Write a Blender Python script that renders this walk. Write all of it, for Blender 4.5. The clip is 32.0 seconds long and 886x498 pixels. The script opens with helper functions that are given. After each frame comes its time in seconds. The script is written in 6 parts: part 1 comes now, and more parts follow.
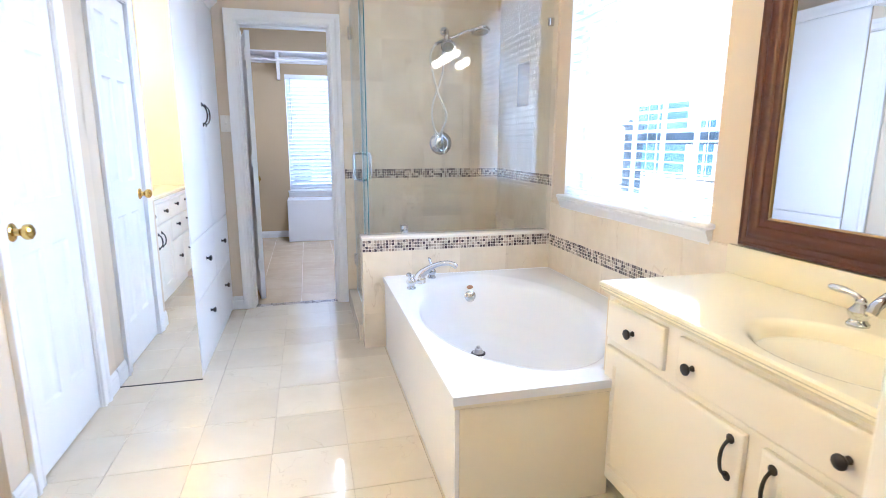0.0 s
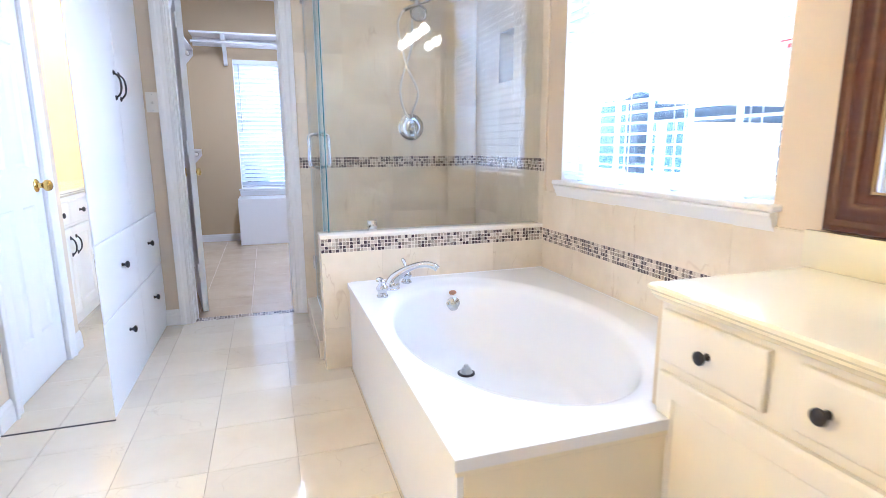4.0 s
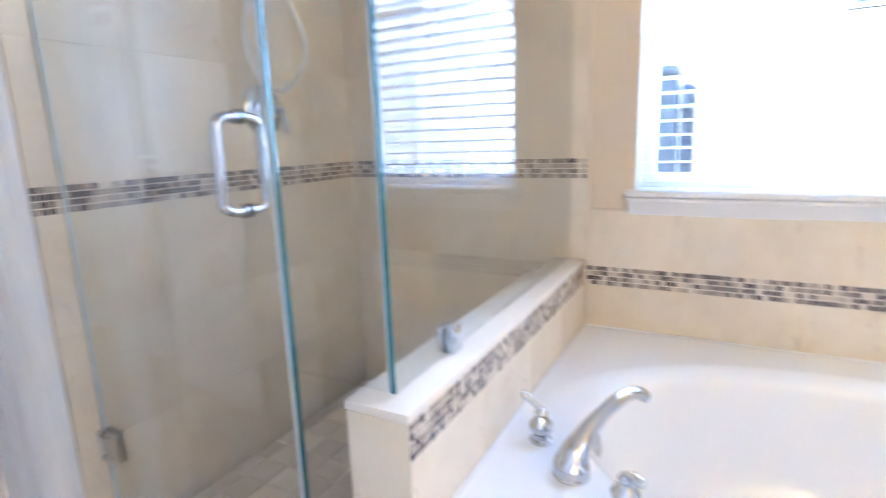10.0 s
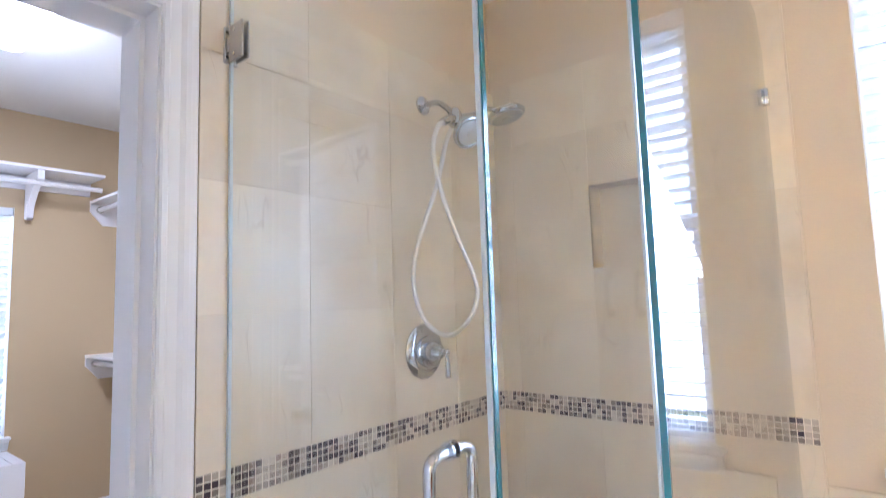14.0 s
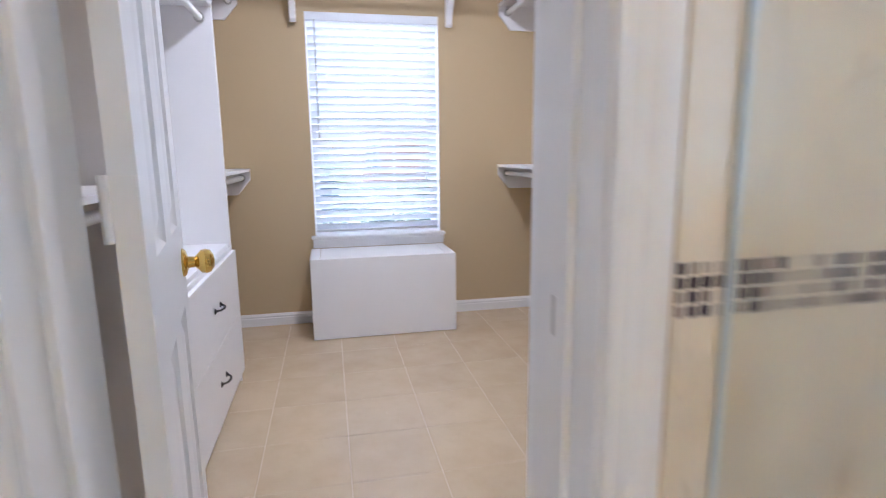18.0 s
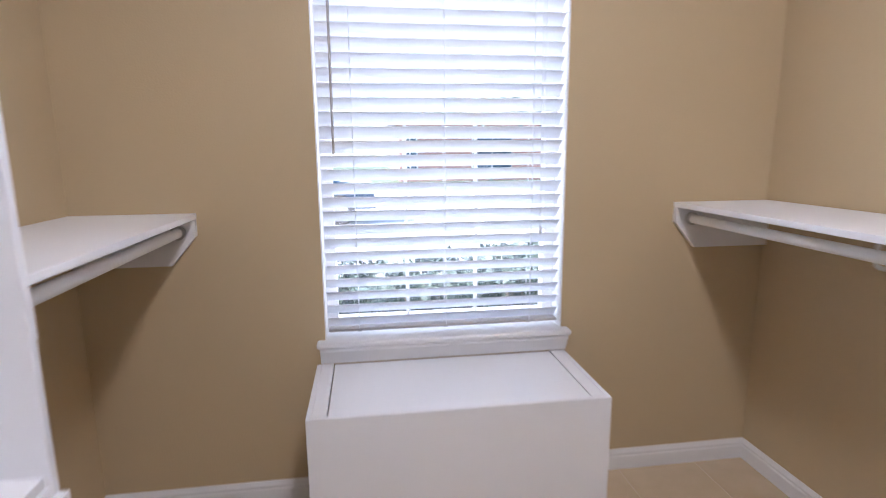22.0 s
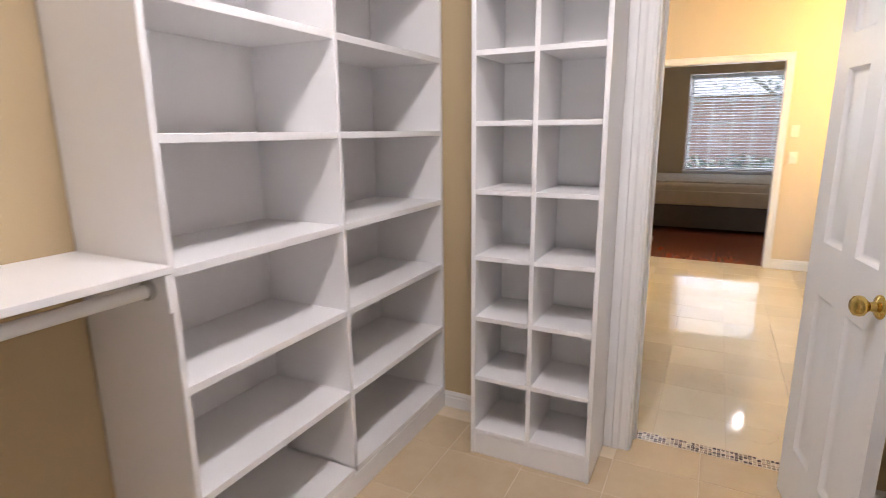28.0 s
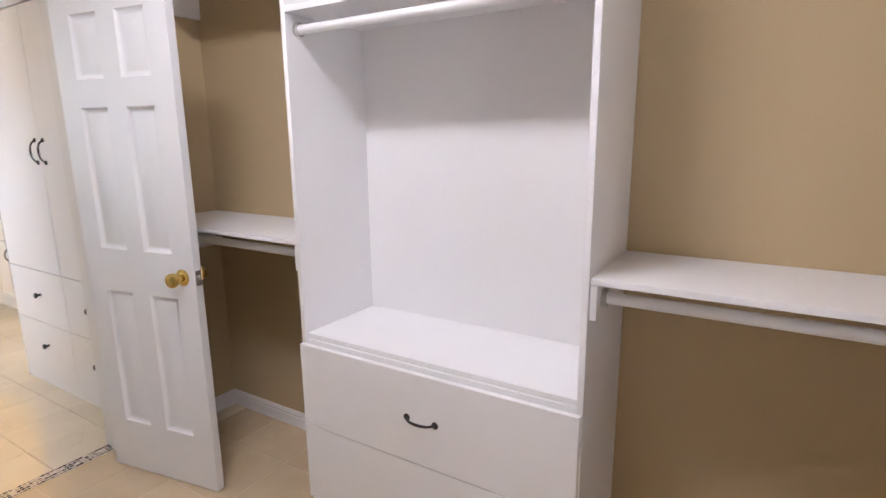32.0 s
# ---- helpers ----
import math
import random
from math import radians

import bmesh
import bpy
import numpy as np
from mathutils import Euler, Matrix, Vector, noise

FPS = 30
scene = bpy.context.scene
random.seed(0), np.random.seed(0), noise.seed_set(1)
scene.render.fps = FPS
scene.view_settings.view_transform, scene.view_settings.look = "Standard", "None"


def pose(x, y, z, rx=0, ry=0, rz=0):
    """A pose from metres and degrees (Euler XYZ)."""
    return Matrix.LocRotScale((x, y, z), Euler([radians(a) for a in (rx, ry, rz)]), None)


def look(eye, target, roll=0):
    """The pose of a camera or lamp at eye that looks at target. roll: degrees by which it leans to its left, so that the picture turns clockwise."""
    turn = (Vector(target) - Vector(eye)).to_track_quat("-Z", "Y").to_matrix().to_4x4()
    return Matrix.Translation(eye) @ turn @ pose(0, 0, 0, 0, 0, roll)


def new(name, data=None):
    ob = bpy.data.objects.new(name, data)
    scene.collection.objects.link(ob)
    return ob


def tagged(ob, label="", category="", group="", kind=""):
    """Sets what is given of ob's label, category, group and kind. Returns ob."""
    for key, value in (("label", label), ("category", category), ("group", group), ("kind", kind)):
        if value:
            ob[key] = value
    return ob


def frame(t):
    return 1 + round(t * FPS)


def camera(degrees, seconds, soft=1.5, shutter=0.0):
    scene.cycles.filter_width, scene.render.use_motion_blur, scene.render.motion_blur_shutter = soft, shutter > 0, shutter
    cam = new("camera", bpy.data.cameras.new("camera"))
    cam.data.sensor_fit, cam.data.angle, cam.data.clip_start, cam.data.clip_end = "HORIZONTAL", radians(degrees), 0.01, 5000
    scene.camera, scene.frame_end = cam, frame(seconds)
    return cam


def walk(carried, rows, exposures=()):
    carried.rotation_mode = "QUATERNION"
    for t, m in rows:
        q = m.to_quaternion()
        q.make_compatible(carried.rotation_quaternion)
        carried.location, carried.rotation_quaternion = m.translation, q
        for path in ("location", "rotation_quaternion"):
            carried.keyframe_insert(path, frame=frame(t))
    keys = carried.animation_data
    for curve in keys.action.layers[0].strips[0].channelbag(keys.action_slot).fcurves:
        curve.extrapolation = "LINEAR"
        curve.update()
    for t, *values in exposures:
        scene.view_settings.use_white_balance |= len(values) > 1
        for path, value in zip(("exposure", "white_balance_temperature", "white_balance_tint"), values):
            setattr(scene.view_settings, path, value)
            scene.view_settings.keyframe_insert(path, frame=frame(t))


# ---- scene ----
cam = camera(79.5, 32.0, soft=0.7, shutter=0.7)
PATH = [
    (0, (0.56, 0.526, 1.24), (1.04, 2.427, 0.851), 0.1),
    (0.5, (0.615, 0.635, 1.164), (1.129, 2.53, 0.781), 0.2),
    (1, (0.655, 0.706, 1.117), (1.438, 2.505, 0.732), -0.3),
    (1.5, (0.689, 0.774, 1.101), (1.65, 2.484, 0.712), -0.5),
    (2, (0.697, 0.796, 1.098), (1.704, 2.481, 0.712), -0.7),
    (2.5, (0.682, 0.807, 1.115), (1.676, 2.498, 0.726), -0.8),
    (3, (0.66, 0.857, 1.111), (1.522, 2.62, 0.725), -0.7),
    (3.5, (0.641, 0.926, 1.114), (1.25, 2.792, 0.735), -0.3),
    (5.5, (0.483, 1.637, 1.084), (1.107, 3.497, 0.698), -0.4),
    (6, (0.346, 1.845, 1.06), (1.417, 3.492, 0.683), -1.3),
    (6.5, (0.213, 2.132, 1.072), (1.609, 3.509, 0.68), -1.9),
    (7, (0.098, 2.397, 1.101), (1.759, 3.422, 0.669), -1.3),
    (7.5, (0.102, 2.693, 1.086), (1.931, 3.377, 0.653), -1.4),
    (8, (0.082, 2.881, 1.079), (1.996, 3.255, 0.636), -1.4),
    (8.5, (0.086, 2.992, 1.093), (2.028, 3.145, 0.643), -1.6),
    (9, (0.135, 3.077, 1.101), (2.076, 3.266, 0.661), -1.4),
    (9.5, (0.177, 3.144, 1.09), (2.059, 3.683, 0.681), -2.6),
    (10, (0.191, 3.218, 1.126), (1.914, 4.149, 0.721), -1.9),
    (10.5, (0.202, 3.289, 1.23), (1.804, 4.407, 0.8), -1.0),
    (11, (0.211, 3.402, 1.313), (1.778, 4.575, 0.905), -0.9),
    (11.5, (0.25, 3.478, 1.407), (1.812, 4.697, 1.134), -1.2),
    (12, (0.253, 3.495, 1.511), (1.826, 4.729, 1.454), -1.7),
    (12.5, (0.242, 3.498, 1.552), (1.811, 4.73, 1.695), -1.9),
    (13, (0.238, 3.504, 1.541), (1.8, 4.735, 1.758), -2.0),
    (13.5, (0.254, 3.517, 1.467), (1.813, 4.75, 1.689), -1.8),
    (14, (0.257, 3.512, 1.403), (1.815, 4.752, 1.594), -1.8),
    (14.5, (0.246, 3.496, 1.334), (1.804, 4.749, 1.371), -1.5),
    (16.5, (0.369, 3.449, 1.125), (1.53, 5.042, 0.785), -0.6),
    (17, (0.371, 3.618, 1.146), (1.244, 5.355, 0.805), -0.2),
    (17.5, (0.393, 3.859, 1.152), (1.006, 5.729, 0.798), -0.7),
    (18, (0.439, 4.115, 1.175), (0.846, 6.045, 0.823), -0.7),
    (18.5, (0.454, 4.432, 1.167), (0.76, 6.412, 0.825), -0.3),
    (19, (0.481, 4.667, 1.187), (0.766, 6.654, 0.844), -0.4),
    (19.5, (0.508, 4.931, 1.202), (0.788, 6.88, 0.852), -0.3),
    (20, (0.515, 5.085, 1.219), (0.831, 7.029, 0.87), -0.4),
    (20.5, (0.565, 5.256, 1.242), (0.95, 7.187, 0.89), -0.6),
    (21, (0.592, 5.472, 1.264), (0.958, 7.405, 0.909), -0.6),
    (21.5, (0.563, 5.74, 1.229), (0.838, 7.695, 0.911), -0.1),
    (22, (0.495, 6.019, 1.295), (0.773, 7.966, 0.931), -0.5),
    (22.5, (0.484, 6.336, 1.326), (0.763, 8.278, 0.934), -0.0),
    (23, (0.513, 6.595, 1.333), (0.943, 8.511, 0.953), -0.6),
    (23.5, (0.576, 6.948, 1.404), (1.766, 8.475, 0.902), 1.3),
    (24, (0.572, 7.067, 1.36), (2.297, 7.982, 0.924), -2.5),
    (24.5, (0.45, 7.275, 1.388), (2.398, 7.336, 0.942), -0.9),
    (25, (0.397, 7.346, 1.426), (2.267, 6.824, 0.945), -0.6),
    (25.5, (0.355, 7.396, 1.407), (2.042, 6.425, 0.949), -0.0),
    (26, (0.302, 7.4, 1.408), (1.85, 6.218, 0.953), -0.2),
    (26.5, (0.266, 7.396, 1.409), (1.641, 6.016, 0.958), -0.1),
    (28.5, (0.703, 6.999, 1.393), (1.365, 5.161, 0.965), -0.5),
    (29, (0.923, 6.874, 1.382), (1.27, 4.952, 0.952), -0.2),
    (29.5, (1.139, 6.871, 1.383), (1.034, 4.924, 0.94), 0.0),
    (30, (1.259, 6.995, 1.385), (0.537, 5.18, 0.956), 0.2),
    (30.5, (1.321, 7.206, 1.404), (0.221, 5.587, 0.99), 0.1),
    (31.5, (1.277, 7.346, 1.428), (-0.307, 6.207, 0.989), -0.8),
    (32, (1.268, 7.348, 1.46), (-0.395, 6.318, 1.047), -0.6),
]
# exposure: seconds, stops, kelvin, tint
EXPOSURES = [(0.0, 2.62, 4720, 13), (2.0, 2.7, 4680, 14), (6.0, 2.64, 4740, 16), (9.0, 2.58, 4760, 16), (11.0, 2.6, 4700, 16), (14.0, 2.68, 4930, 18), (17.0, 2.54, 5250, 18), (18.0, 2.42, 5300, 16), (19.0, 2.25, 5740, 17), (20.0, 2.22, 5820, 17), (22.0, 2.2, 5650, 18), (23.0, 2.2, 5500, 16), (24.0, 2.2, 5350, 18), (25.0, 2.28, 5850, 18), (26.0, 2.28, 5950, 17), (28.6, 2.26, 6450, 18), (32.0, 2.28, 6030, 18)]
walk(cam, [(t, look(eye, target, roll)) for t, eye, target, roll in PATH], EXPOSURES)

# ---- world and light ----
world = bpy.data.worlds.new("world")
scene.world = world
world.use_nodes = True
wn = world.node_tree.nodes
sky = wn.new("ShaderNodeTexSky")
sky.sky_type = "NISHITA"
sky.sun_disc = False
sky.sun_elevation = radians(41)
sky.sun_rotation = radians(265)
wn["Background"].inputs["Strength"].default_value = 0.15
world.node_tree.links.new(sky.outputs[0], wn["Background"].inputs["Color"])
sun = new("sun", bpy.data.lights.new("sun", "SUN"))
sun.data.energy = 5.0
sun.data.angle = radians(0.6)
sun.data.color = (1.0, 0.95, 0.88)
sun.matrix_world = look((0, 0, 14), (16.0, 1.5, 0))


def area_lamp(name, m, sx, sy, watts, colour, spread=180):
    data = bpy.data.lights.new(name, "AREA")
    data.shape, data.size, data.size_y, data.energy, data.color = "RECTANGLE", sx, sy, watts, colour
    data.spread = radians(spread)
    ob = new(name, data)
    ob.matrix_world = m
    return ob


def bulb_lamp(name, place, watts, colour, radius=0.04):
    data = bpy.data.lights.new(name, "POINT")
    data.energy, data.color, data.shadow_soft_size = watts, colour, radius
    ob = new(name, data)
    ob.location = place
    return ob


# daylight in the three window openings
area_lamp("daylight_bath", look((2.26, 2.88, 1.62), (0.3, 2.2, 0.3)), 1.2, 1.3, 7.3, (0.86, 0.93, 1.0), 110)
area_lamp("skylight_bath", look((2.265, 2.88, 1.62), (0, 2.88, 1.3)), 1.2, 1.3, 4.4, (0.84, 0.92, 1.0))
area_lamp("daylight_closet", look((0.78, 8.10, 1.40), (0.78, 4, 0.9)), 0.85, 1.4, 3.6, (0.97, 0.97, 1.0))
area_lamp("daylight_bedroom", look((0.25, -3.15, 1.5), (0.25, 0, 1.2)), 1.3, 1.5, 3, (0.84, 0.92, 1.0))
# closet ceiling lamp
area_lamp("closet_lamp", look((0.865, 6.32, 2.66), (0.865, 6.321, 0)), 0.20, 0.66, 3.3, (1.0, 0.965, 0.935))
# vanity lamps, over both mirrors
for k in range(4):
    bulb_lamp("vanity_bulb_light", (1.935, 1.155 + 0.25 * k, 2.06), 4.9, (1.0, 0.77, 0.43))
    bulb_lamp("vanity_bulb_light", (-0.965, 1.485 + 0.25 * k, 2.16), 3.3, (1.0, 0.65, 0.17))

# ---- materials ----
def node_material(name):
    m = bpy.data.materials.new(name)
    m.use_nodes = True
    nt = m.node_tree
    return m, nt, nt.nodes["Principled BSDF"]


def surface(name, colour, rough=0.5, metal=0.0, vary=0.06, scale=3.0, bump=0.0, grain=120.0, coat=0.0, spec=0.5, piece=0.0, stretch=(1, 1, 1)):
    """Plain paint, enamel or metal: colour with slow stains, fine grain in gloss and relief."""
    m, nt, b = node_material(name)
    n, l = nt.nodes, nt.links
    tc = n.new("ShaderNodeTexCoord")
    mp = n.new("ShaderNodeMapping")
    mp.inputs["Scale"].default_value = stretch
    l.new(tc.outputs["Object"], mp.inputs["Vector"])
    big = n.new("ShaderNodeTexNoise")
    big.inputs["Scale"].default_value, big.inputs["Detail"].default_value = scale, 4
    l.new(mp.outputs[0], big.inputs["Vector"])
    small = n.new("ShaderNodeTexNoise")
    small.inputs["Scale"].default_value, small.inputs["Detail"].default_value = grain, 3
    l.new(mp.outputs[0], small.inputs["Vector"])
    mix = n.new("ShaderNodeMix")
    mix.data_type = "RGBA"
    lo = [max(0, c * (1 - vary)) for c in colour]
    hi = [min(1, c * (1 + vary)) for c in colour]
    mix.inputs["A"].default_value, mix.inputs["B"].default_value = (*lo, 1), (*hi, 1)
    l.new(big.outputs["Fac"], mix.inputs["Factor"])
    out = mix.outputs["Result"]
    if piece:
        info = n.new("ShaderNodeObjectInfo")
        hsv = n.new("ShaderNodeHueSaturation")
        rng = n.new("ShaderNodeMapRange")
        rng.inputs["To Min"].default_value, rng.inputs["To Max"].default_value = 1 - piece, 1 + piece
        l.new(info.outputs["Random"], rng.inputs["Value"])
        l.new(rng.outputs[0], hsv.inputs["Value"])
        l.new(out, hsv.inputs["Color"])
        out = hsv.outputs[0]
    l.new(out, b.inputs["Base Color"])
    ro = n.new("ShaderNodeMapRange")
    ro.inputs["To Min"].default_value, ro.inputs["To Max"].default_value = max(0.01, rough * 0.82), min(1, rough * 1.18)
    l.new(small.outputs["Fac"], ro.inputs["Value"])
    l.new(ro.outputs[0], b.inputs["Roughness"])
    b.inputs["Metallic"].default_value = metal
    b.inputs["Specular IOR Level"].default_value = spec
    b.inputs["Coat Weight"].default_value = coat
    b.inputs["Coat Roughness"].default_value = 0.08
    if bump:
        bp = n.new("ShaderNodeBump")
        bp.inputs["Strength"].default_value, bp.inputs["Distance"].default_value = bump, 0.002
        l.new(small.outputs["Fac"], bp.inputs["Height"])
        l.new(bp.outputs[0], b.inputs["Normal"])
    return m


def stone(name, base, dark, vein, rough, cloud=2.2, veins=1.0, piece=0.05, coat=0.0):
    """Polished limestone tile: clouds, thin veins, each piece a little different."""
    m, nt, b = node_material(name)
    n, l = nt.nodes, nt.links
    geo = n.new("ShaderNodeNewGeometry")
    info = n.new("ShaderNodeObjectInfo")
    off = n.new("ShaderNodeVectorMath")
    off.operation = "MULTIPLY_ADD"
    l.new(info.outputs["Random"], off.inputs[0])
    off.inputs[1].default_value = (37.0, 21.0, 53.0)
    l.new(geo.outputs["Position"], off.inputs[2])
    cl = n.new("ShaderNodeTexNoise")
    cl.inputs["Scale"].default_value, cl.inputs["Detail"].default_value, cl.inputs["Roughness"].default_value = cloud, 6, 0.6
    l.new(off.outputs[0], cl.inputs["Vector"])
    mix = n.new("ShaderNodeMix")
    mix.data_type = "RGBA"
    mix.inputs["A"].default_value, mix.inputs["B"].default_value = (*dark, 1), (*base, 1)
    cr = n.new("ShaderNodeMapRange")
    cr.inputs["From Min"].default_value, cr.inputs["From Max"].default_value = 0.3, 0.62
    l.new(cl.outputs["Fac"], cr.inputs["Value"])
    l.new(cr.outputs[0], mix.inputs["Factor"])
    vn = n.new("ShaderNodeTexNoise")
    vn.inputs["Scale"].default_value, vn.inputs["Detail"].default_value, vn.inputs["Distortion"].default_value = cloud * 0.9, 4, 0.35
    vm = n.new("ShaderNodeMapping")
    vm.inputs["Rotation"].default_value, vm.inputs["Scale"].default_value = (0.5, 0.45, 0.6), (1.5, 1.3, 0.42)
    l.new(off.outputs[0], vm.inputs["Vector"])
    l.new(vm.outputs[0], vn.inputs["Vector"])
    broken = n.new("ShaderNodeTexNoise")
    broken.inputs["Scale"].default_value, broken.inputs["Detail"].default_value = cloud * 1.8, 2
    l.new(off.outputs[0], broken.inputs["Vector"])
    br = n.new("ShaderNodeMapRange")
    br.inputs["From Min"].default_value, br.inputs["From Max"].default_value = 0.47, 0.58
    l.new(broken.outputs["Fac"], br.inputs["Value"])
    sub = n.new("ShaderNodeMath")
    sub.operation = "SUBTRACT"
    sub.inputs[1].default_value = 0.5
    l.new(vn.outputs["Fac"], sub.inputs[0])
    ab = n.new("ShaderNodeMath")
    ab.operation = "ABSOLUTE"
    l.new(sub.outputs[0], ab.inputs[0])
    vr = n.new("ShaderNodeMapRange")
    vr.inputs["From Min"].default_value, vr.inputs["From Max"].default_value = 0.0, 0.0042
    vr.inputs["To Min"].default_value, vr.inputs["To Max"].default_value = 0.50 * veins, 0.0
    l.new(ab.outputs[0], vr.inputs["Value"])
    mx2 = n.new("ShaderNodeMix")
    mx2.data_type = "RGBA"
    vk = n.new("ShaderNodeMath")
    vk.operation = "MULTIPLY"
    l.new(vr.outputs[0], vk.inputs[0])
    l.new(br.outputs[0], vk.inputs[1])
    l.new(vk.outputs[0], mx2.inputs["Factor"])
    l.new(mix.outputs["Result"], mx2.inputs["A"])
    mx2.inputs["B"].default_value = (*vein, 1)
    hsv = n.new("ShaderNodeHueSaturation")
    rng = n.new("ShaderNodeMapRange")
    rng.inputs["To Min"].default_value, rng.inputs["To Max"].default_value = 1 - piece, 1 + piece
    l.new(info.outputs["Random"], rng.inputs["Value"])
    l.new(rng.outputs[0], hsv.inputs["Value"])
    l.new(mx2.outputs["Result"], hsv.inputs["Color"])
    l.new(hsv.outputs[0], b.inputs["Base Color"])
    rr = n.new("ShaderNodeMapRange")
    rr.inputs["To Min"].default_value, rr.inputs["To Max"].default_value = rough * 0.7, rough * 1.3
    l.new(cl.outputs["Fac"], rr.inputs["Value"])
    l.new(rr.outputs[0], b.inputs["Roughness"])
    b.inputs["Coat Weight"].default_value = coat
    b.inputs["Coat Roughness"].default_value = 0.05
    return m


def mosaic_material(name):
    """Small glass and stone squares in cream, tan, grey and dark brown, by the piece."""
    m, nt, b = node_material(name)
    n, l = nt.nodes, nt.links
    info = n.new("ShaderNodeObjectInfo")
    ramp = n.new("ShaderNodeValToRGB")
    e = ramp.color_ramp
    e.interpolation = "CONSTANT"
    e.elements[0].color = (0.060, 0.045, 0.058, 1)
    e.elements[1].position, e.elements[1].color = 0.16, (0.105, 0.085, 0.092, 1)
    for p, c in ((0.33, (0.22, 0.18, 0.155)), (0.44, (0.34, 0.29, 0.24)), (0.58, (0.43, 0.37, 0.30)), (0.72, (0.53, 0.46, 0.38)), (0.86, (0.62, 0.55, 0.46)), (0.94, (0.36, 0.28, 0.23))):
        s = e.elements.new(p)
        s.color = (*c, 1)
    l.new(info.outputs["Random"], ramp.inputs[0])
    l.new(ramp.outputs[0], b.inputs["Base Color"])
    b.inputs["Roughness"].default_value = 0.18
    b.inputs["Coat Weight"].default_value = 0.3
    return m


def wood(name, light, dark, rough=0.3, scale=1.0, axis=0):
    m, nt, b = node_material(name)
    n, l = nt.nodes, nt.links
    geo = n.new("ShaderNodeNewGeometry")
    mp = n.new("ShaderNodeMapping")
    s = [26.0 * scale] * 3
    s[axis] = 1.6 * scale
    mp.inputs["Scale"].default_value = s
    l.new(geo.outputs["Position"], mp.inputs["Vector"])
    nz = n.new("ShaderNodeTexNoise")
    nz.inputs["Scale"].default_value, nz.inputs["Detail"].default_value, nz.inputs["Distortion"].default_value = 1.0, 6, 0.8
    l.new(mp.outputs[0], nz.inputs["Vector"])
    mix = n.new("ShaderNodeMix")
    mix.data_type = "RGBA"
    mix.inputs["A"].default_value, mix.inputs["B"].default_value = (*dark, 1), (*light, 1)
    l.new(nz.outputs["Fac"], mix.inputs["Factor"])
    l.new(mix.outputs["Result"], b.inputs["Base Color"])
    b.inputs["Roughness"].default_value = rough
    b.inputs["Specular IOR Level"].default_value = 0.3
    bp = n.new("ShaderNodeBump")
    bp.inputs["Strength"].default_value, bp.inputs["Distance"].default_value = 0.25, 0.001
    l.new(nz.outputs["Fac"], bp.inputs["Height"])
    l.new(bp.outputs[0], b.inputs["Normal"])
    return m


def glass(name, colour=(0.98, 0.995, 0.99), rough=0.0):
    """A thin pane: clear, with the mirror gloss of glass."""
    m, nt, b = node_material(name)
    n, l = nt.nodes, nt.links
    tr = n.new("ShaderNodeBsdfTransparent")
    tr.inputs[0].default_value = (*colour, 1)
    gl = n.new("ShaderNodeBsdfGlossy")
    gl.inputs["Roughness"].default_value = rough
    fr = n.new("ShaderNodeLayerWeight")
    fr.inputs["Blend"].default_value = 0.5
    pw = n.new("ShaderNodeMath")
    pw.operation = "POWER"
    pw.inputs[1].default_value = 4.0
    l.new(fr.outputs["Facing"], pw.inputs[0])
    ma = n.new("ShaderNodeMath")
    ma.operation = "MULTIPLY_ADD"
    ma.inputs[1].default_value, ma.inputs[2].default_value = 0.64, 0.055
    l.new(pw.outputs[0], ma.inputs[0])
    mx = n.new("ShaderNodeMixShader")
    l.new(ma.outputs[0], mx.inputs[0])
    l.new(tr.outputs[0], mx.inputs[1])
    l.new(gl.outputs[0], mx.inputs[2])
    l.new(mx.outputs[0], n["Material Output"].inputs["Surface"])
    return m


def glow(name, colour, strength):
    m, nt, b = node_material(name)
    b.inputs["Base Color"].default_value = (*colour, 1)
    b.inputs["Emission Color"].default_value = (*colour, 1)
    b.inputs["Emission Strength"].default_value = strength
    return m


M_WALL = surface("wall_paint_tan", (0.685, 0.58, 0.44), 0.75, vary=0.035, scale=1.2, bump=0.35, grain=160)
M_CLOSET = surface("closet_paint_tan", (0.55, 0.425, 0.252), 0.75, vary=0.03, scale=1.2, bump=0.35, grain=160)
M_CEIL = surface("ceiling_paint", (0.84, 0.83, 0.80), 0.85, vary=0.02, bump=0.4, grain=90)
M_TRIM = surface("white_trim_paint", (0.82, 0.81, 0.80), 0.34, vary=0.015, scale=5, grain=220)
M_DOOR = surface("white_door_paint", (0.82, 0.82, 0.82), 0.32, vary=0.015, scale=5, bump=0.03, grain=60, stretch=(6, 6, 0.5))
M_LAMI = surface("white_melamine", (0.86, 0.85, 0.85), 0.36, vary=0.015, scale=4, grain=300)
M_CREAM = surface("cream_cabinet_paint", (0.80, 0.76, 0.68), 0.30, vary=0.02, scale=5, grain=150)
M_CORIAN = surface("cream_cultured_marble", (0.84, 0.78, 0.59), 0.10, vary=0.02, scale=6, coat=0.4)
M_TUB = surface("white_acrylic", (0.78, 0.78, 0.79), 0.22, vary=0.008, scale=2)
# cream here holds the warm lamp light on the tub's end panel and trim
M_TUBSIDE = surface("warm_lit_tub_panel", (0.80, 0.73, 0.55), 0.25, vary=0.02, scale=3, bump=0.03)
M_CHROME = surface("chrome", (0.60, 0.62, 0.65), 0.06, metal=1.0, vary=0.02)
